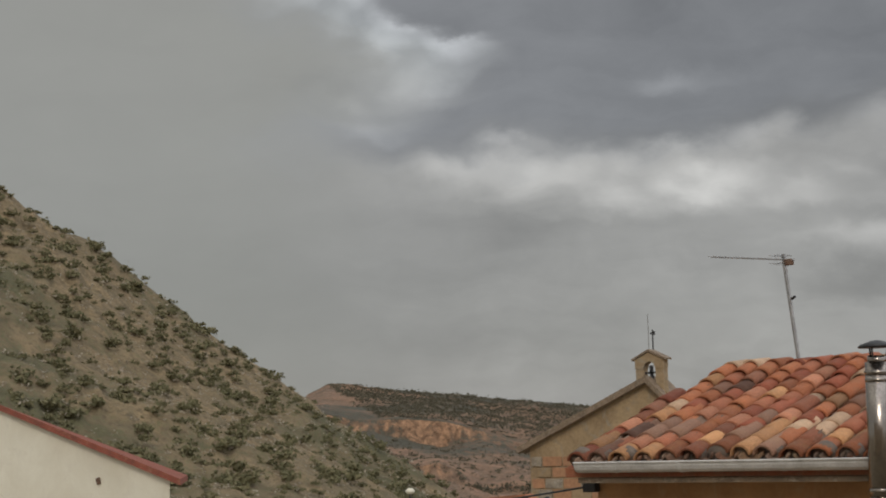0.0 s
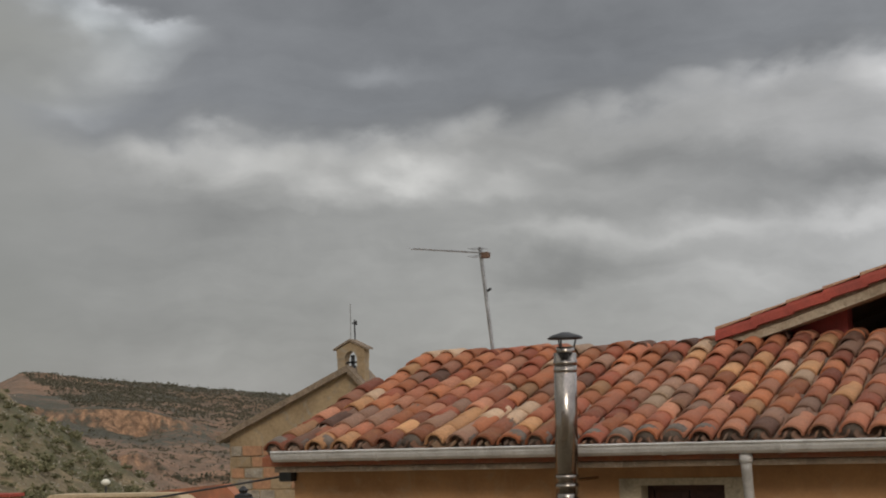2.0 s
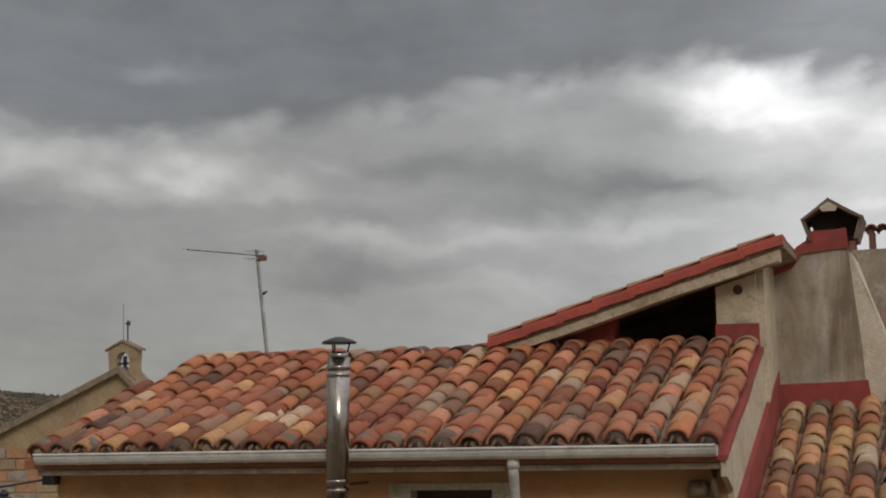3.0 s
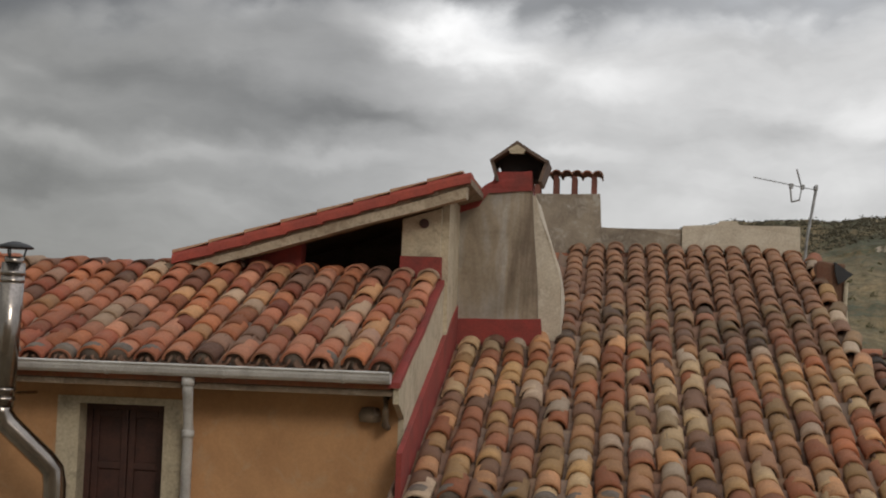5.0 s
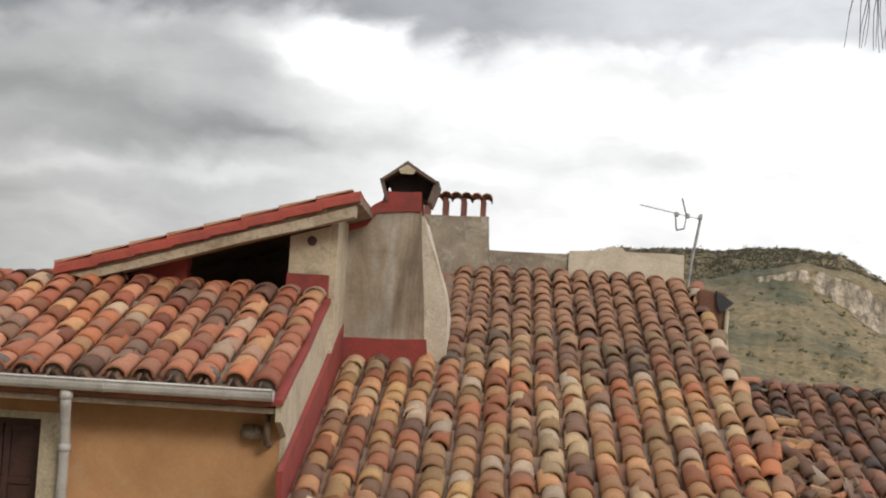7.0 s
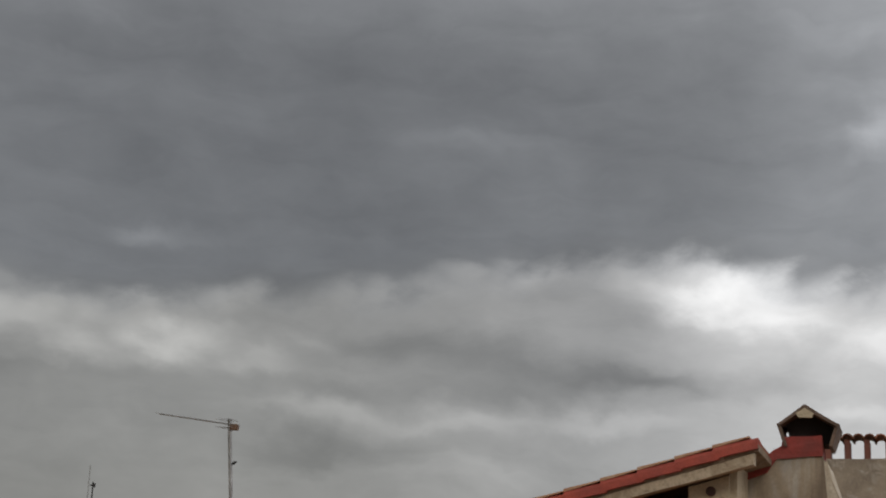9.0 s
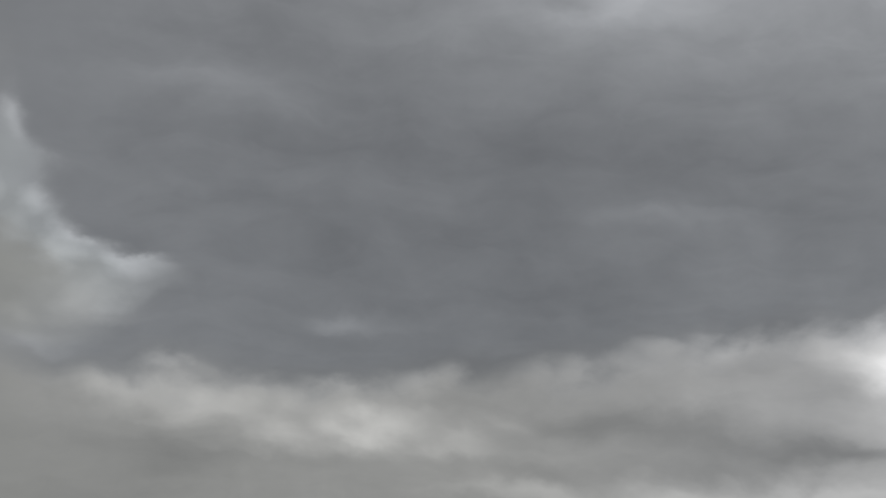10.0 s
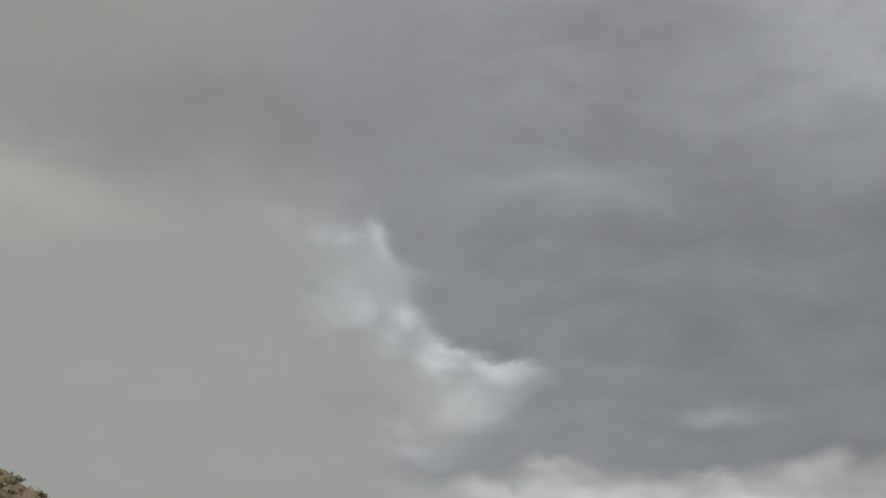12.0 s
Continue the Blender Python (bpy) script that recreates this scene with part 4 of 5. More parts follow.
prism(bm, [(-0.9, 5.9), (-0.44, 5.9), (-0.455, 6.45), (-0.50, 6.75), (-0.58, 6.98), (-0.715, 7.36), (-0.9, 7.37)], 13.42, 14.6)
ragged(bm, 4, 0.02, 6, 3)
part("flank", bm, mortar, chimney, "mortar flank, paler for the light on that side")
bm = bmesh.new()
prism(bm, [(-1.37, 7.17), (-1.2, 7.24), (-1.12, 7.36), (-0.735, 7.385), (-0.747, 7.56), (-1.06, 7.54), (-1.08, 7.47), (-1.15, 7.43), (-1.22, 7.36), (-1.37, 7.25)], 13.28, 13.9)
ragged(bm, 3, 0.01, 8, 5)
part("painted_top", bm, red_paint, chimney, "red painted top")
bm = bmesh.new()
prism(bm, [(-1.37, 5.95), (-0.60, 5.95), (-0.625, 6.27), (-1.37, 6.25)], 13.284, 13.4)
ragged(bm, 3, 0.006, 9, 6)
part("skirting", bm, red_paint, chimney)
clay_cowl = spotted("clay_cowl", (0.17, 0.115, 0.085), (0.10, 0.07, 0.055), 6, 60)
cowl = bmesh.new()
for sgn, xe, ze in ((-1, -1.085, 7.66), (1, -0.625, 7.66)):
    prism(cowl, [(-0.875, 7.815), (xe, ze), (xe + 0.012 * sgn, ze - 0.035), (-0.875, 7.775)], 13.22, 13.85)
    prism(cowl, [(xe, ze), (xe - sgn * 0.06, ze - 0.20 + (0.0 if sgn < 0 else --0.005)), (xe - sgn * 0.03, ze - 0.20 + (0.0 if sgn < 0 else --0.005)), (xe + 0.03 * sgn, ze - 0.01)], 13.24, 13.83)
ragged(cowl, 1, 0.006, 4, 8)
part("cowl", cowl, clay_cowl, chimney, "brown gabled tile cowl")
# solid dark block stands in for the shaded hollow under the cowl
bm = bmesh.new()
prism(bm, [(-1.045, 7.66), (-1.005, 7.50), (-0.695, 7.50), (-0.655, 7.66), (-0.815, 7.75), (-0.935, 7.75)], 13.42, 13.8)
part("flue_mouth", bm, soot, chimney, "sooty black block for the shaded opening under the cowl")
bm = bmesh.new()
prism(bm, [(-0.950, 7.735), (-0.930, 7.70), (-0.820, 7.70), (-0.800, 7.735), (-0.875, 7.78)], 13.20, 13.24)
part("gable_stone", bm, render_cream, chimney)

post_clay = spotted("post_clay", (0.24, 0.09, 0.065), (0.15, 0.065, 0.05), 6, 60)
vent = thing("chimney", (-0.5, 16.85, 7.2), "squat cement chimney with red posts and a tile cap", "chimney")
bm = bmesh.new()
prism(bm, [(-0.92, 6.8), (-0.14, 6.8), (-0.15, 7.33), (-0.18, 7.72), (-0.90, 7.70)], 16.58, 17.05)
ragged(bm, 3, 0.012, 12, 4)
part("shaft", bm, cement, vent)
for x in (-0.86, -0.66, -0.46, -0.245):
    for y in (16.63, 16.95):
        bm = bmesh.new()
        box(bm, (x - 0.03, y - 0.03, 7.70), (x + 0.03, y + 0.03, 7.915), 0.006)
        part("post", bm, post_clay, vent)
bm = bmesh.new()
for k in range(7):
    x = -0.88 + k * 0.112
    ring = []
    for y in (16.54, 17.08):
        ring.append([bm.verts.new((x + r * math.cos(math.pi * q / 6), y, 7.915 + r * 0.9 * math.sin(math.pi * q / 6))) for r in (0.062, 0.048) for q in (range(7) if r > 0.05 else range(6, -1, -1))])
    n = len(ring[0])
    for q in range(n):
        bm.faces.new((ring[0][q], ring[1][q], ring[1][(q + 1) % n], ring[0][(q + 1) % n]))
    bm.faces.new(ring[0][::-1])
    bm.faces.new(ring[1])
bmesh.ops.recalc_face_normals(bm, faces=bm.faces[:])
part("tile_cap", bm, clay_plain, vent, "row of clay tiles as a cap")

# ---- aerials ----
alu = spotted("alu", (0.42, 0.42, 0.42), (0.25, 0.25, 0.25), 9, 90, rough=0.45, lift=0.0005, metal=0.6)
rust = spotted("rust", (0.20, 0.12, 0.08), (0.12, 0.08, 0.06), 12, 90)
aerial = thing("tv_aerial", (-5.74, 12.5, 6.45), "thin television aerial on a leaning mast above the ridge", "aerial", "aerials")
bm = bmesh.new()
tube(bm, [(-5.72, 12.5, 6.3), (-5.845, 12.5, 7.57)], 0.017, 8)
part("mast", bm, alu, aerial)
bm = bmesh.new()
tube(bm, [(-6.47, 12.35, 7.595), (-5.74, 12.5, 7.51)], 0.007, 6)
part("boom", bm, alu, aerial)
for k in range(11):
    u = k / 10
    c = Vector((-6.46, 12.35, 7.595)).lerp(Vector((-5.95, 12.455, 7.535)), u)
    bm = bmesh.new()
    d = Vector((0.004, 0.09 + 0.03 * u, 0.0))
    tube(bm, [c - d, c + d], 0.0022, 5)
    part("rod", bm, alu, aerial)
for dz in (0.035, -0.035):
    bm = bmesh.new()
    for q in range(4):
        tube(bm, [(-5.93 + 0.04 * q, 12.40, 7.526 + dz), (-5.93 + 0.04 * q, 12.60, 7.526 + dz)], 0.003, 5)
    part("reflector", bm, alu, aerial)
bm = bmesh.new()
box(bm, (-5.83, 12.475, 7.47), (-5.76, 12.535, 7.525), 0.008)
part("junction_box", bm, rust, aerial)
bm = bmesh.new()
tube(bm, [(-5.78, 12.49, 7.17), (-5.74, 12.47, 7.185)], 0.012, 6)
part("clamp", bm, iron, aerial)

aerial_two = thing("tv_aerial", (2.03, 16.8, 7.0), "small television aerial on a bent mast beside the parapet", "aerial", "aerials")
bm = bmesh.new()
tube(bm, [(2.02, 16.8, 6.8), (2.06, 16.8, 7.3), (2.155, 16.8, 7.90)], 0.016, 8)
part("mast", bm, alu, aerial_two)
bm = bmesh.new()
tube(bm, [(1.46, 16.6, 7.945), (2.15, 16.85, 7.85)], 0.005, 6)
part("boom", bm, alu, aerial_two)
for k in range(8):
    c = Vector((1.48, 16.6, 7.942)).lerp(Vector((1.85, 16.74, 7.89)), k / 7)
    bm = bmesh.new()
    tube(bm, [c - Vector((0, 0.07, 0.0)), c + Vector((0, 0.07, 0.0))], 0.0035, 5)
    part("rod", bm, alu, aerial_two)
for a, b in (((1.93, 16.74, 8.06), (1.99, 16.76, 7.86)), ((1.96, 16.70, 7.72), (1.99, 16.76, 7.86)), ((1.86, 16.7, 7.86), (1.88, 16.72, 7.70)), ((1.96, 16.70, 7.72), (1.88, 16.72, 7.70))):
    bm = bmesh.new()
    tube(bm, [a, b], 0.009, 6)
    part("reflector", bm, alu, aerial_two)
for x, z in ((1.88, 7.88), (2.0, 7.87), (2.14, 7.86)):
    bm = bmesh.new()
    box(bm, (x - 0.02, 16.74, z - 0.025), (x + 0.02, 16.82, z + 0.025), 0.006)
    part("clamp", bm, alu, aerial_two)

# brick pier with a crooked pipe behind the broken verge
pier = thing("brick_pier", (2.13, 15.6, 6.2), "crumbling brick pier with a dark cowl and pale pipe", "pier")
bm = bmesh.new()
box(bm, (2.0, 15.45, 5.9), (2.27, 15.75, 6.98), 0.02)
ragged(bm, 4, 0.025, 14, 6)
part("shaft", bm, clay_plain, pier)
bm = bmesh.new()
prism(bm, [(2.16, 6.98), (2.34, 6.86), (2.27, 6.80), (2.20, 6.76), (2.17, 6.86)], 15.40, 15.50)
part("cowl", bm, iron, pier, "black tattered cowl")
bm = bmesh.new()
tube(bm, [(2.28, 15.42, 6.78), (2.27, 15.42, 6.55), (2.30, 15.40, 6.2), (2.32, 15.4, 5.8)], 0.022, 8)
part("pipe", bm, render_cream, pier)

# ---- the ruined roof beyond ----
rubble_brown = spotted("rubble_brown", (0.30, 0.17, 0.10), (0.15, 0.09, 0.06), 5, 40, third=(0.38, 0.27, 0.16))
ruin = thing("village_house", (4.3, 12.0, 0), "old house with a sagging dark tile roof in ruins", "house")
bm = bmesh.new()
box(bm, (2.3, 11.3, -0.4), (5.2, 11.65, 5.12))
part("wall", bm, cement, ruin)
bm = bmesh.new()
slope_deck(bm, 1.99, 5.3, 11.12, 5.12, 13.75, SLOPE + 0.6, 0.08)
prism(bm, [(13.75, 5.995), (16.5, 5.1), (16.5, 5.0), (13.75, 5.9)], 1.99, 5.3, "x")
roof_three = part("roof", bm, clay_plain, ruin)
bm = bmesh.new()
prism(bm, [(10.05, 4.0), (11.4, 4.0), (11.4, 5.05), (11.0, 4.92), (10.05, 4.58)], 1.99, 5.2, "x")
ragged(bm, 6, 0.05, 31, 4)
part("rubble_bed", bm, rubble_brown, ruin, "mortar and rubble of the fallen eaves")
hole = lambda x, s: noise.noise(Vector((x * 1.7, s * 1.7, 4.0))) > 0.55 or (x < 2.75 - 0.25 * s and s < 1.7 and noise.noise(Vector((x * 3, s * 3, 9))) > -0.1)
tile_roof(roof_three, 2.02, 5.3, 11.08, 5.10, SLOPE + 0.6, 16, 0.168, [(tile_ruined, 99)], step=0.178, seed=21, wobble=1.5, limit=400, skip=hole, channel_mat=clay_channel)
for k in range(14):
    x = 2.1 + k * 0.235
    ob = new("ridge_tile", tile_newer if k % 4 == 1 else tile_ruined)
    under(ob, roof_three)
    ob.matrix_basis = pose(x, 13.74, 6.05 - 0.004 * k + 0.02 * math.sin(k * 1.9), 0, 0, 86 + 5 * math.sin(k * 2.3)) @ Matrix.Diagonal((1.0, 0.75, 0.8, 1))

# tumbled tiles, mortar and dry grass where the two roofs meet
rng = random.Random(77)
for k in range(190):
    y = rng.uniform(10.0, 11.3) if k % 4 else rng.uniform(11.3, 12.8)
    x = rng.uniform(2.10, 4.3) if y < 11.2 else rng.uniform(2.05, 2.5)
    z = (4.62 if y < 11.2 else 4.76) + (y - 10.1) * TAN + rng.uniform(0.02, 0.12)
    ob = new("fallen_tile", rng.choice((tile_mixed, tile_ruined, tile_ruined, tile_older)))
    tagged(ob, "broken clay roof tile fallen between the roofs", "roof tile", "fallen roof tiles")
    ob.matrix_basis = pose(x, y, z, rng.uniform(-10, 45), rng.uniform(-35, 35), rng.uniform(-80, 80)) @ Matrix.Diagonal((0.8, rng.uniform(0.35, 0.7), 0.8, 1))
for k in range(22):
    ob = new("verge_tile", tile_mixed if k % 3 else tile_older)
    under(ob, roof_two)
    y = 9.98 + k * 0.295
    ob.matrix_basis = pose(2.03 + 0.02 * math.sin(k * 2.7), y, 4.97 + (y - 9.98) * TAN, 20, 12 + 8 * math.sin(k * 1.3), -3 + 6 * math.sin(k * 4.1)) @ Matrix.Diagonal((1, 0.8, 1, 1))
dry_grass = spotted("dry_grass", (0.44, 0.33, 0.18), (0.24, 0.18, 0.09), 20, 90)
for cx, cy, n, h in ((2.35, 10.5, 260, 0.22), (2.25, 11.35, 260, 0.26), (2.6, 10.25, 200, 0.18), (2.14, 12.2, 160, 0.22), (2.5, 10.9, 260, 0.24), (2.12, 13.2, 90, 0.18)):
    bm = bmesh.new()
    for k in range(n):
        a, r = rng.uniform(0, math.tau), abs(rng.gauss(0, 0.11))
        p = Vector((cx + 1.4 * r * math.cos(a), cy + r * math.sin(a), 4.70 + (cy + r * math.sin(a) - 10.1) * TAN))
        tip = p + Vector((rng.uniform(-0.09, 0.09), rng.uniform(-0.09, 0.09), h * rng.uniform(0.5, 1.0)))
        w = Vector((rng.uniform(-1, 1), rng.uniform(-1, 1), 0)).normalized() * 0.006
        midp = p.lerp(tip, 0.55) + Vector((0, 0, 0.02))
        v = [bm.verts.new(q) for q in (p - w, p + w, midp + w * 0.8, tip, midp - w * 0.8)]
        bm.faces.new(v)
    tagged(part("grass_tuft", bm, dry_grass), "dry grass tuft growing among broken tiles", "grass", kind="stuff")


# ---- the church ----
stone_wall = spotted("stone_wall", (0.40, 0.29, 0.17), (0.27, 0.19, 0.11), 0.7, 9, third=(0.30, 0.27, 0.22))
stone_red = spotted("stone_red", (0.42, 0.22, 0.12), (0.30, 0.17, 0.10), 0.9, 9)
church = thing("church", (-24.2, 47, 0), "old stone church with a gabled front and bell cote", "church")
rake = lambda x: 7.90 - (0.428 if x < -24.33 else 0.95) * abs(x + 24.33)
bm = bmesh.new()
prism(bm, [(-29.0, -4), (-19.4, -4), (-19.4, rake(-19.4) - 0.12), (-24.33, rake(-24.33) - 0.12), (-29.0, rake(-29.0) - 0.12)], 42.0, 42.9)
part("wall", bm, stone_wall, church, "honey-coloured stone wall")
bm = bmesh.new()
prism(bm, [(-28.9, -4), (-20.5, -4), (-20.5, 3.2), (-24.33, 5.2), (-28.9, 3.2)], 42.9, 56)
part("nave", bm, stone_wall, church)
for sgn in (-1, 1):
    bm = bmesh.new()
    xe = -24.33 + sgn * 5.0
    prism(bm, [(-24.33, rake(-24.33)), (xe, rake(xe)), (xe, rake(xe) - 0.2), (-24.33, rake(-24.33) - 0.2)], 41.7, 43.0)
    part("roof", bm, wood_beam, church, "brown weathered roof edge")
bm = bmesh.new()
for side in (-24.82, -24.10):
    box(bm, (side, 42.02, 7.1), (side + 0.28, 42.30, 8.42))
prism(bm, [(-24.54, 8.14), (-24.50, 8.26), (-24.42, 8.34), (-24.32, 8.37), (-24.22, 8.34), (-24.14, 8.26), (-24.10, 8.14), (-23.81, 8.14), (-23.81, 8.42), (-24.32, 8.66), (-24.83, 8.42), (-24.83, 8.14)], 42.0, 42.32)
box(bm, (-24.93, 41.98, 6.9), (-23.71, 42.34, 7.40))
bell_cote = part("bell_cote", bm, stone_wall, church)
bm = bmesh.new()
prism(bm, [(-24.93, 8.40), (-24.32, 8.68), (-23.71, 8.40), (-23.71, 8.46), (-24.32, 8.75), (-24.93, 8.46)], 41.95, 42.38)
part("coping", bm, wood_beam, bell_cote)
bm = bmesh.new()
lathe(bm, [(0.15, 0), (0.135, 0.05), (0.09, 0.2), (0.08, 0.32), (0.03, 0.38)], (-24.32, 42.16, 7.58), 16)
part("bell", bm, iron, church, "dark bronze bell", smooth=True)
bm = bmesh.new()
box(bm, (-24.55, 42.12, 7.98), (-24.09, 42.2, 8.04))
box(bm, (-24.37, 42.12, 7.94), (-24.27, 42.2, 8.24))
part("bell_yoke", bm, iron, church)
bm = bmesh.new()
tube(bm, [(-24.31, 42.3, 8.72), (-24.31, 42.3, 9.38)], 0.025, 6)
part("finial", bm, iron, church)
bm = bmesh.new()
prism(bm, [(-24.43, 9.27), (-24.23, 9.20), (-24.23, 9.34)], 42.28, 42.32)
part("weather_vane", bm, iron, church)
bm = bmesh.new()
tube(bm, [(-24.75, 42.8, 8.4), (-24.75, 42.8, 9.95)], 0.016, 6)
part("lightning_rod", bm, alu, church)
# rough blocks of the church wall
rng = random.Random(5)
block_box = bmesh.new()
box(block_box, (-0.5, -0.5, -0.5), (0.5, 0.5, 0.5), 0.08)
blocks = []
for m_ in (stone_wall, stone_red, cement):
    me = bpy.data.meshes.new("stone")
    block_box.to_mesh(me)
    me.materials.append(m_)
    blocks.append(me)
block_box.free()
church_wall = church.children[0]
for row in range(9):
    z = 2.4 + row * 0.36
    x = -28.95 + (row % 2) * 0.25
    while x < -25.6:
        w = rng.uniform(0.4, 0.8)
        if z + 0.2 < rake(x) - 0.35 and x + w < -25.4:
            st = new("stone", rng.choice(blocks))
            under(st, church_wall)
            st.matrix_basis = Matrix.Translation((x + w / 2, 42.0, z)) @ Matrix.Diagonal((w - 0.05, rng.uniform(0.04, 0.12), 0.31, 1))
        x += w

# ---- white gabled house and the tan house below the hill ----
def splay(bm):
    """The house stands askew: its far side lies further out."""
    for v in bm.verts:
        if v.co.y > 17.1:
            v.co.x *= v.co.y / 17.0


verge_clay = spotted("verge_clay", (0.30, 0.085, 0.055), (0.19, 0.065, 0.045), 3.0, 40, third=(0.36, 0.17, 0.11))
white_house = thing("village_house", (-21.5, 19.5, 0), "white rendered house with a red tile verge", "house")
vz = lambda x: 5.455 - (x + 18.54) * 0.2855
bm = bmesh.new()
prism(bm, [(-27.5, -3), (-18.87, -3), (-18.87, vz(-18.87) - 0.04), (-23.5, vz(-23.5) - 0.04), (-27.5, vz(-23.5) - 1.2)], 17.0, 19.4)
splay(bm)
part("wall", bm, render_white, white_house, "white rendered gable wall")
bm = bmesh.new()
prism(bm, [(-18.45, vz(-18.45)), (-23.5, vz(-23.5)), (-27.6, vz(-23.5) - 1.2), (-27.6, vz(-23.5) - 1.1), (-23.5, vz(-23.5) + 0.10), (-18.45, vz(-18.45) + 0.10)], 16.85, 19.4)
splay(bm)
white_roof = part("roof", bm, verge_clay, white_house, "red painted tile verge")
bm = bmesh.new()
tube(bm, [(-20.62, 16.99, 5.46), (-20.62, 16.96, 5.56)], 0.04, 8)
part("wall_hook", bm, rust, white_house)
for x, z in ((-20.1, 5.02), (-20.28, 5.0), (-20.45, 5.03)):
    bm = bmesh.new()
    box(bm, (x - 0.02, 16.985, z - 0.05), (x + 0.02, 17.0, z + 0.05), 0.004)
    part("rust_mark", bm, rust, white_house)

tan_house = thing("village_house", (-24.2, 33, 0), "tan rendered house with a chamfered gable and terracotta roof", "house")
render_tan = spotted("render_tan", (0.56, 0.43, 0.28), (0.48, 0.36, 0.23), 0.8, 20, third=(0.42, 0.33, 0.22))
bm = bmesh.new()
prism(bm, [(-29.6, -4), (-20.2, -4), (-20.2, 3.30), (-20.9, 3.65), (-22.2, 4.46), (-26.1, 4.44), (-28.0, 3.45), (-29.6, 2.55)], 30, 30.5)
part("wall", bm, render_tan, tan_house)
bm = bmesh.new()
prism(bm, [(-28.15, 3.30), (-26.1, 4.51), (-22.3, 4.53), (-22.3, 4.46), (-26.1, 4.43), (-28.15, 3.20)], 29.93, 30.6)
part("coping", bm, render_tan, tan_house)
bm = bmesh.new()
prism(bm, [(-24.5, 4.45), (-21.3, 4.70), (-19.5, 3.30), (-21.2, 3.45), (-22.2, 4.35)], 30.55, 30.9)
part("roof", bm, clay_plain, tan_house, "orange terracotta roof slope")
bm = bmesh.new()
for x in (-27.35, -27.0, -26.25):
    box(bm, (x, 29.94, 2.0), (x + 0.06, 30.0, 3.9 + (x + 27.35) * 0.5))
part("pilaster_strips", bm, wood_beam, tan_house)
stack = thing("chimney", (-29.7, 32.2, 2.0), "red brick chimney stack on the roof", "chimney")
bm = bmesh.new()
box(bm, (-30.1, 32, -3.0), (-29.35, 32.5, 4.35), 0.03)
ragged(bm, 3, 0.02, 17, 4)
part("shaft", bm, stone_red, stack)
bm = bmesh.new()
box(bm, (-30.16, 31.94, 4.35), (-29.29, 32.56, 4.45), 0.02)
part("cap", bm, red_tile, stack)
lamp_far = thing("street_lamp", (-48.85, 60, 0), "small white street lamp below the hillside", "street lamp", "street lamps")
bm = bmesh.new()
tube(bm, [(-48.85, 60, -5.5), (-48.85, 60, 3.45)], 0.05, 8)
part("pole", bm, iron, lamp_far)
bm = bmesh.new()
lathe(bm, [(0.05, 0), (0.22, 0.08), (0.24, 0.18), (0.1, 0.3)], (-48.85, 60, 3.45), 12)
part("head", bm, render_white, lamp_far, "white lamp head", smooth=True)

# ---- wall lantern on the corner, and the cable ----
lantern = thing("street_lamp", (-7.19, 10.62, 4.7), "black iron wall lantern with milky glass panes", "street lamp", "street lamps")
LX, LY = -7.185, 10.62
milk, nt_, b_ = nodes_of("milk_glass")
b_.inputs["Base Color"].default_value = (0.55, 0.53, 0.48, 1)
b_.inputs["Roughness"].default_value = 0.25
b_.inputs["Transmission Weight"].default_value = 0.35
def square_ring(bm, prof, cx, cy):
    rows_ = [[bm.verts.new((cx + sx * r, cy + sy * r, z)) for sx, sy in ((-1, -1), (1, -1), (1, 1), (-1, 1))] for r, z in prof]
    for a, b in zip(rows_, rows_[1:]):
        for k in range(4):
            bm.faces.new((a[k], a[(k + 1) % 4], b[(k + 1) % 4], b[k]))
    bm.faces.new(rows_[0][::-1])
    bm.faces.new(rows_[-1])
    bmesh.ops.recalc_face_normals(bm, faces=bm.faces[:])
    return bm
part("hood", square_ring(bmesh.new(), [(0.20, 5.295), (0.215, 5.30), (0.215, 5.315), (0.10, 5.41), (0.055, 5.44), (0.05, 5.465), (0.02, 5.48), (0.03, 5.50), (0.008, 5.535)], LX, LY), iron, lantern)
part("panes", square_ring(bmesh.new(), [(0.115, 4.93), (0.188, 5.29)], LX, LY), milk, lantern, "milky glass panes")
for sx, sy in ((-1, -1), (1, -1), (1, 1), (-1, 1)):
    bm = bmesh.new()
    tube(bm, [(LX + sx * 0.118, LY + sy * 0.118, 4.92), (LX + sx * 0.198, LY + sy * 0.198, 5.30)], 0.012, 6)
    part("corner_bar", bm, iron, lantern)
for sx, sy in ((0, -1), (1, 0)):
    bm = bmesh.new()
    tube(bm, [(LX + sx * 0.119, LY + sy * 0.119, 4.93), (LX + sx * 0.192, LY + sy * 0.192, 5.29)], 0.008, 6)
    part("glazing_bar", bm, iron, lantern)
part("base", square_ring(bmesh.new(), [(0.02, 4.84), (0.08, 4.87), (0.125, 4.92), (0.125, 4.935)], LX, LY), iron, lantern)
bm = bmesh.new()
tube(bm, [(LX, LY, 4.86), (LX, LY, 4.74), (LX + 0.15, LY, 4.66), (LX + 0.4, LY, 4.66), (-6.5, LY, 4.66)], 0.018, 8)
part("arm", bm, iron, lantern)

cable = thing("power_cable", (-12, 9.0, 5.1), "black power cable slung to the house corner", "cable")
bm = bmesh.new()
pts = []
for k in range(25):
    u = k / 24
    p = Vector((-12.9, 8.75, 5.07)).lerp(Vector((-6.54, 10.32, 5.63)), u)
    p.z -= 0.10 * 4 * u * (1 - u)
    pts.append(p)
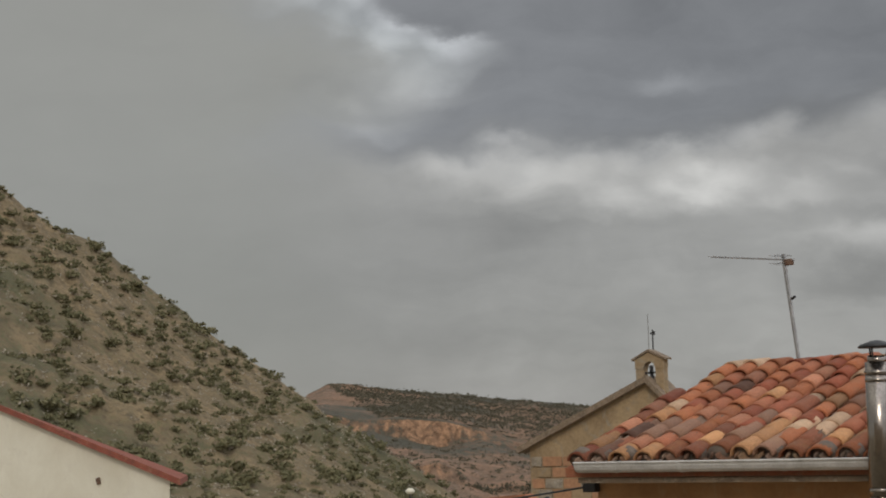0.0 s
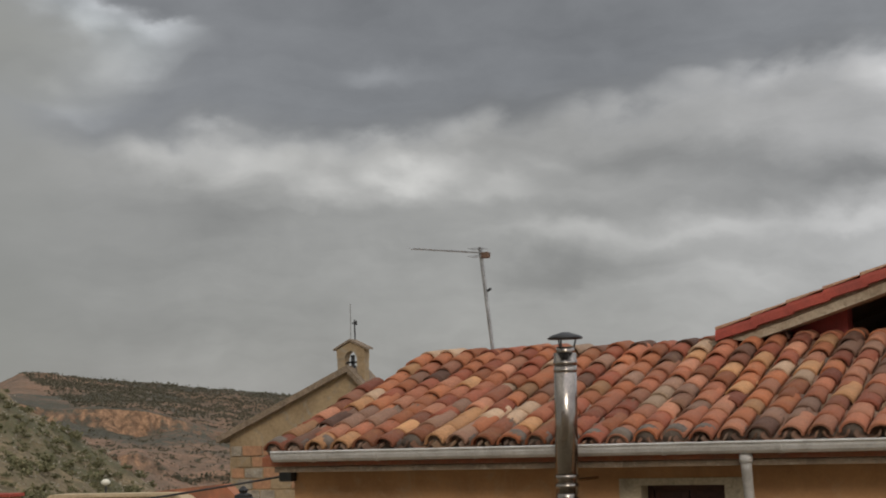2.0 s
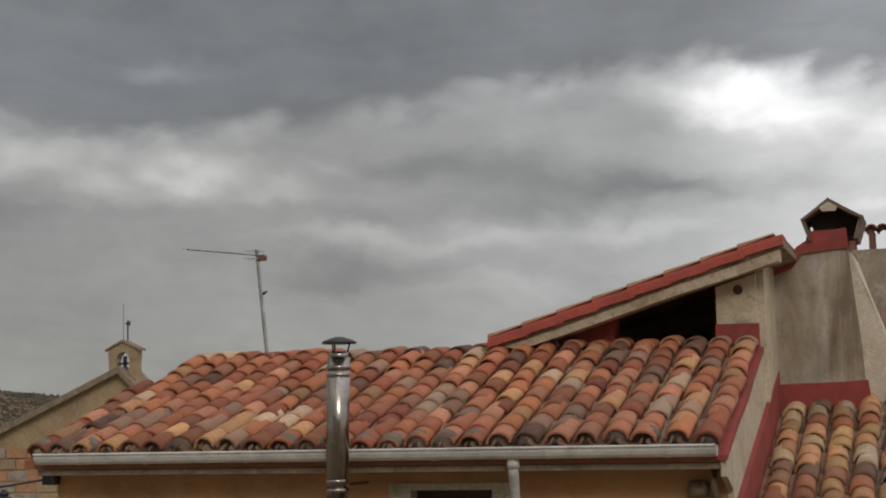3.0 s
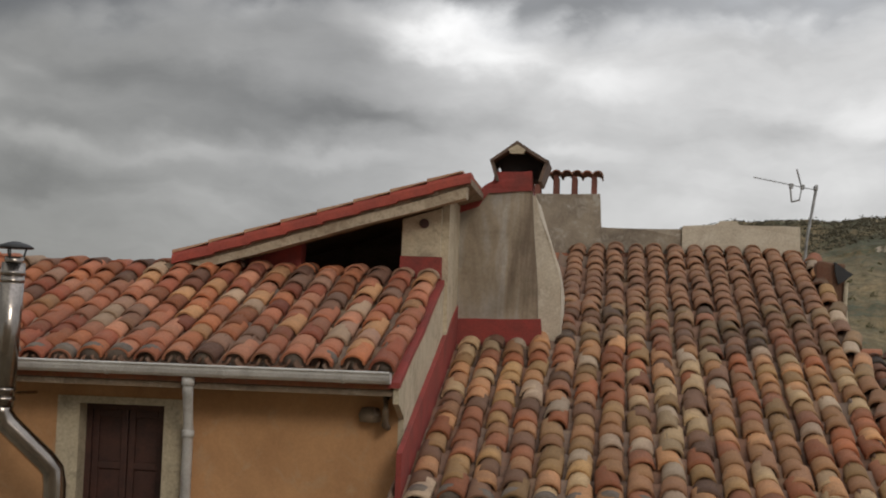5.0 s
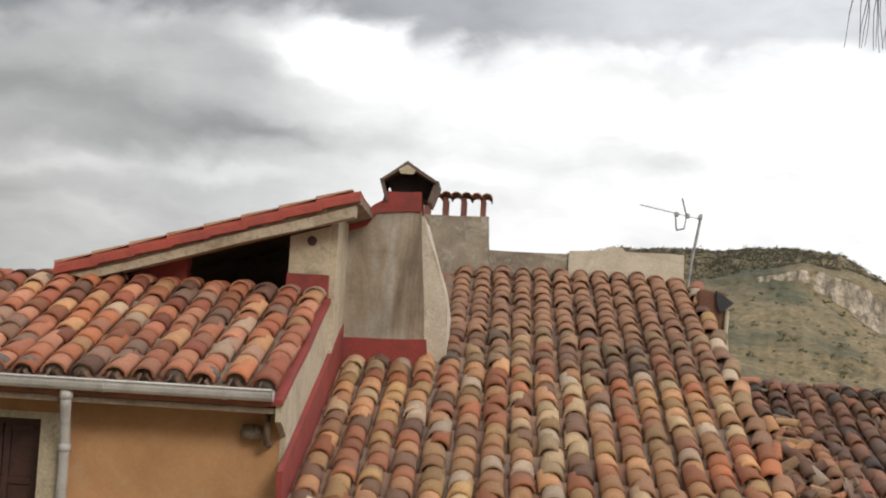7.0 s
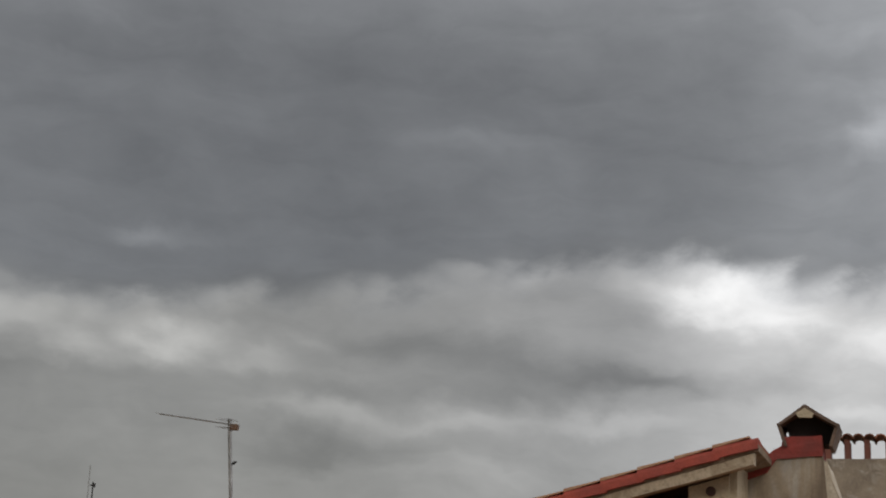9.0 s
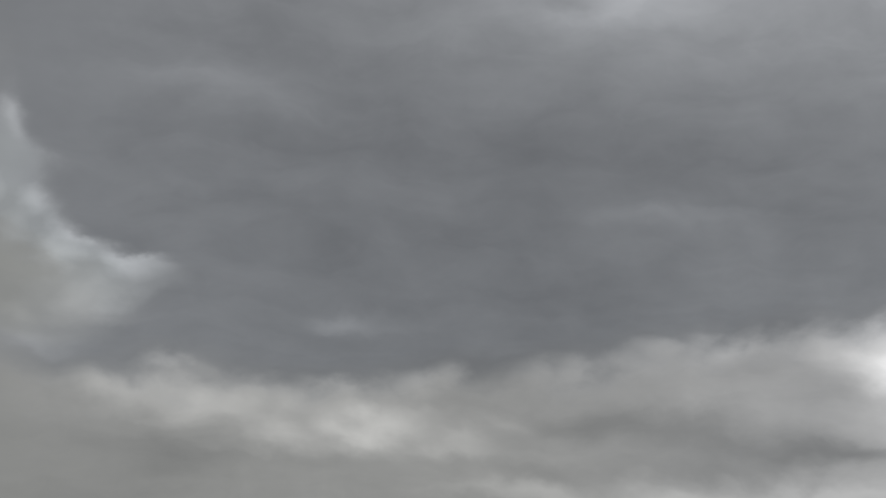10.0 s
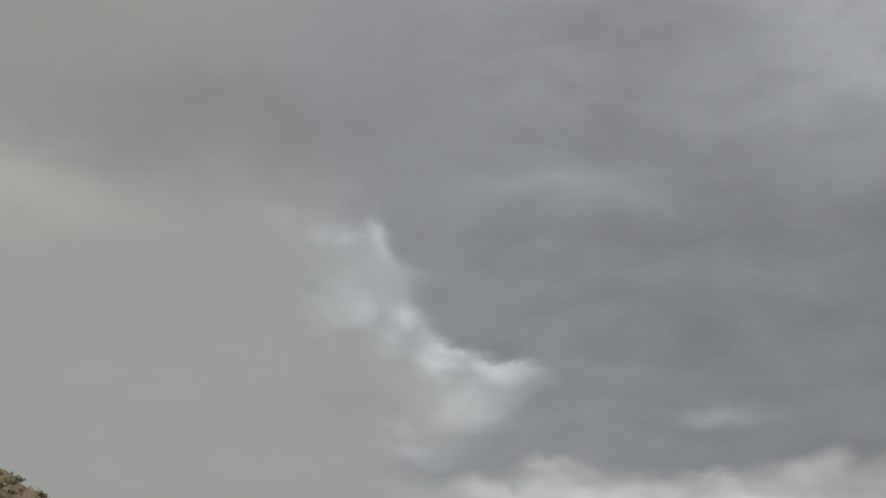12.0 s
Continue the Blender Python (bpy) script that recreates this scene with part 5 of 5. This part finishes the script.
tube(bm, pts, 0.009, 6)
part("wire", bm, iron, cable)
bm = bmesh.new()
tube(bm, [(-17.5, 7.6, 4.9), (-12.9, 8.75, 5.07)], 0.009, 6)
part("wire", bm, iron, cable)
bm = bmesh.new()
box(bm, (-6.62, 10.28, 5.58), (-6.50, 10.40, 5.66), 0.01)
part("insulator", bm, iron, cable)

# ---- scrub on the hills ----
scrub_mat, nt_, b_ = nodes_of("scrub_mat")
r_ = nt_.nodes.new("ShaderNodeNewGeometry").outputs["Random Per Island"]
c_ = ramp(nt_, r_, [(0.0, (0.10, 0.095, 0.045)), (0.6, (0.14, 0.13, 0.065)), (1.0, (0.20, 0.175, 0.095))])
nt_.links.new(c_, b_.inputs["Base Color"])
b_.inputs["Roughness"].default_value = 0.95
woods_mat, nt_, b_ = nodes_of("woods_mat")
r_ = nt_.nodes.new("ShaderNodeNewGeometry").outputs["Random Per Island"]
nt_.links.new(ramp(nt_, r_, [(0.0, (0.075, 0.07, 0.046)), (1.0, (0.125, 0.108, 0.07))]), b_.inputs["Base Color"])
b_.inputs["Roughness"].default_value = 0.95
stone_mat = spotted("stone_mat", (0.44, 0.39, 0.31), (0.28, 0.24, 0.19), 0.6, 8)


def clumps(name, host, count, seed, size, leaves, mat, label, category, want, flat=0.75):
    """Scrub or stones scattered over a hillside, each a loose heap of small facets."""
    rng = random.Random(seed)
    me = host.data
    polys = [p for p in me.polygons if want(p.center, p.normal)]
    vs, fs = [], []
    for k in range(count):
        p = rng.choice(polys)
        c = Vector(p.center) + Vector((rng.uniform(-1, 1), rng.uniform(-1, 1), 0))
        s = size * rng.choice((0.5, 0.6, 0.75, 0.9, 1.0, 1.35))
        for q in range(leaves):
            d = Vector((rng.gauss(0, 0.4), rng.gauss(0, 0.4), abs(rng.gauss(0, 0.36)) * flat))
            u = Vector((rng.uniform(-1, 1), rng.uniform(-1, 1), rng.uniform(-0.4, 1))).normalized() * s * rng.uniform(0.13, 0.24)
            w = u.cross(Vector((rng.uniform(-1, 1), rng.uniform(-1, 1), rng.uniform(-1, 1))).normalized())
            w = w.normalized() * s * rng.uniform(0.13, 0.25) if w.length > 1e-6 else Vector((0.1, 0, 0))
            h = w.cross(u).normalized() * s * 0.15
            o = c + d * s
            i = len(vs)
            vs += [tuple(o - u), tuple(o + w + h), tuple(o + u), tuple(o - w + h), tuple(o - h * 2)]
            fs += [(i, i + 1, i + 2), (i, i + 2, i + 3), (i, i + 4, i + 1), (i + 1, i + 4, i + 2), (i + 2, i + 4, i + 3), (i + 3, i + 4, i)]
    m = bpy.data.meshes.new(name)
    m.from_pydata(vs, [], fs)
    m.materials.append(mat)
    return tagged(new(name, m), label, category, kind="stuff")


front = lambda far: (lambda c, n: c.length < far)
bearing = lambda c: math.degrees(math.atan2(c.x, c.y))
clumps("scrub", near_hill, 2300, 1, 0.85, 36, scrub_mat, "dark green scrub bushes dotting the dry hillside", "scrub", lambda c, n: 80 < c.length < 224 and -58 < bearing(c) < -34)
clumps("rocks", near_hill, 4200, 2, 0.42, 4, stone_mat, "pale stones scattered over the dry hillside", "rocks", lambda c, n: 80 < c.length < 222 and -58 < bearing(c) < -34)
clumps("scrub", far_hill, 620, 3, 1.15, 12, scrub_mat, "sparse dark shrubs on the sunlit slope", "scrub", lambda c, n: 250 < c.length < 515 and 4 < bearing(c) < 19)
clumps("woods", far_hill, 6500, 4, 1.15, 6, woods_mat, "dark pine woods on top of the far hill", "woods", lambda c, n: (540 if bearing(c) < 12.5 else 575) < c.length < 625 and -2 < bearing(c) < 17.2)
clumps("woods", mesa, 8500, 5, 1.9, 5, woods_mat, "dark woods covering the mesa top", "woods", lambda c, n: 774 + 110 * max(0, -40.2 - bearing(c)) < c.length < 1010 and -42.9 < bearing(c) < -26)
clumps("scrub", mesa, 2000, 6, 2.0, 5, woods_mat, "patchy scrub on the mesa's lower slopes", "scrub", lambda c, n: 450 < c.length < 755 and -46 < bearing(c) < -26 and abs(n.z) > 0.7)

# ---- hanging twigs of a bare tree ----
tree = thing("tree", (3.6, 6.6, 0), "bare tree with thin drooping twigs overhead", "tree")
bark = spotted("bark", (0.10, 0.075, 0.06), (0.06, 0.045, 0.04), 8, 60)
bm = bmesh.new()
tube(bm, [(3.9, 6.7, -0.3), (3.85, 6.7, 3.0), (3.7, 6.75, 6.0), (3.3, 6.8, 7.7), (2.75, 6.85, 8.15)], [0.16, 0.13, 0.09, 0.05, 0.02], 10)
part("trunk", bm, bark, tree, smooth=True)
rng = random.Random(9)
for k in range(10):
    bm = bmesh.new()
    a = Vector((3.3 - 0.06 * k, 6.8 + 0.02 * k, 7.7 + 0.02 * k))
    b = Vector((2.06 - 0.045 * (k % 4), 6.9 + 0.06 * (k - 3), 7.44 + 0.03 * (k % 3))) if k < 7 else Vector((1.55 + 0.04 * (k - 7), 6.85 + 0.05 * (k - 7), 7.93 + 0.02 * (k - 7)))
    tube(bm, [a, a.lerp(b, 0.5) + Vector((0, 0, 0.08)), b], [0.018, 0.012, 0.006], 6)
    limb = part("limb", bm, bark, tree)
    for q in range(9):
        s0 = a.lerp(b, rng.uniform(0.55 if k < 7 else 0.86, 1.0))
        tw = bmesh.new()
        pts = [s0]
        v = Vector((rng.uniform(-0.25, 0.12), rng.uniform(-0.15, 0.15), -0.02))
        for w in range(7):
            v = v * 0.6 + Vector((rng.uniform(-0.025, 0.025), rng.uniform(-0.02, 0.02), -0.035 - 0.012 * w))
            pts.append(pts[-1] + v * 0.40)
        tube(tw, pts, [0.0036 - 0.0003 * i for i in range(8)], 4)
        part("twig", tw, bark, limb)

# ---- the house from which one looks out, behind the eye ----
own_house = thing("village_house", (0, -3.5, 0), "plain rendered house behind the balcony", "house")
bm = bmesh.new()
wall_holes(bm, -9, 9, -0.4, 8.2, -0.75, -0.4, [(-0.6, 0.6, 4.5, 6.7), (-4.6, -3.6, 4.9, 6.3), (3.6, 4.6, 4.9, 6.3)])
part("wall", bm, render_cream, own_house)
bm = bmesh.new()
box(bm, (-9, -7, -0.4), (9, -6.6, 8.2))
box(bm, (-9, -6.6, -0.4), (-8.6, -0.75, 8.2))
box(bm, (8.6, -6.6, -0.4), (9, -0.75, 8.2))
part("rear_walls", bm, render_cream, own_house)
bm = bmesh.new()
slope_deck(bm, -9.3, 9.3, -7.3, 8.3, -0.2, 4, 0.12)
part("roof", bm, clay_plain, own_house)
bm = bmesh.new()
box(bm, (-1.5, -0.4, 4.3), (1.5, 0.6, 4.45), 0.01)
part("balcony", bm, cement, own_house)
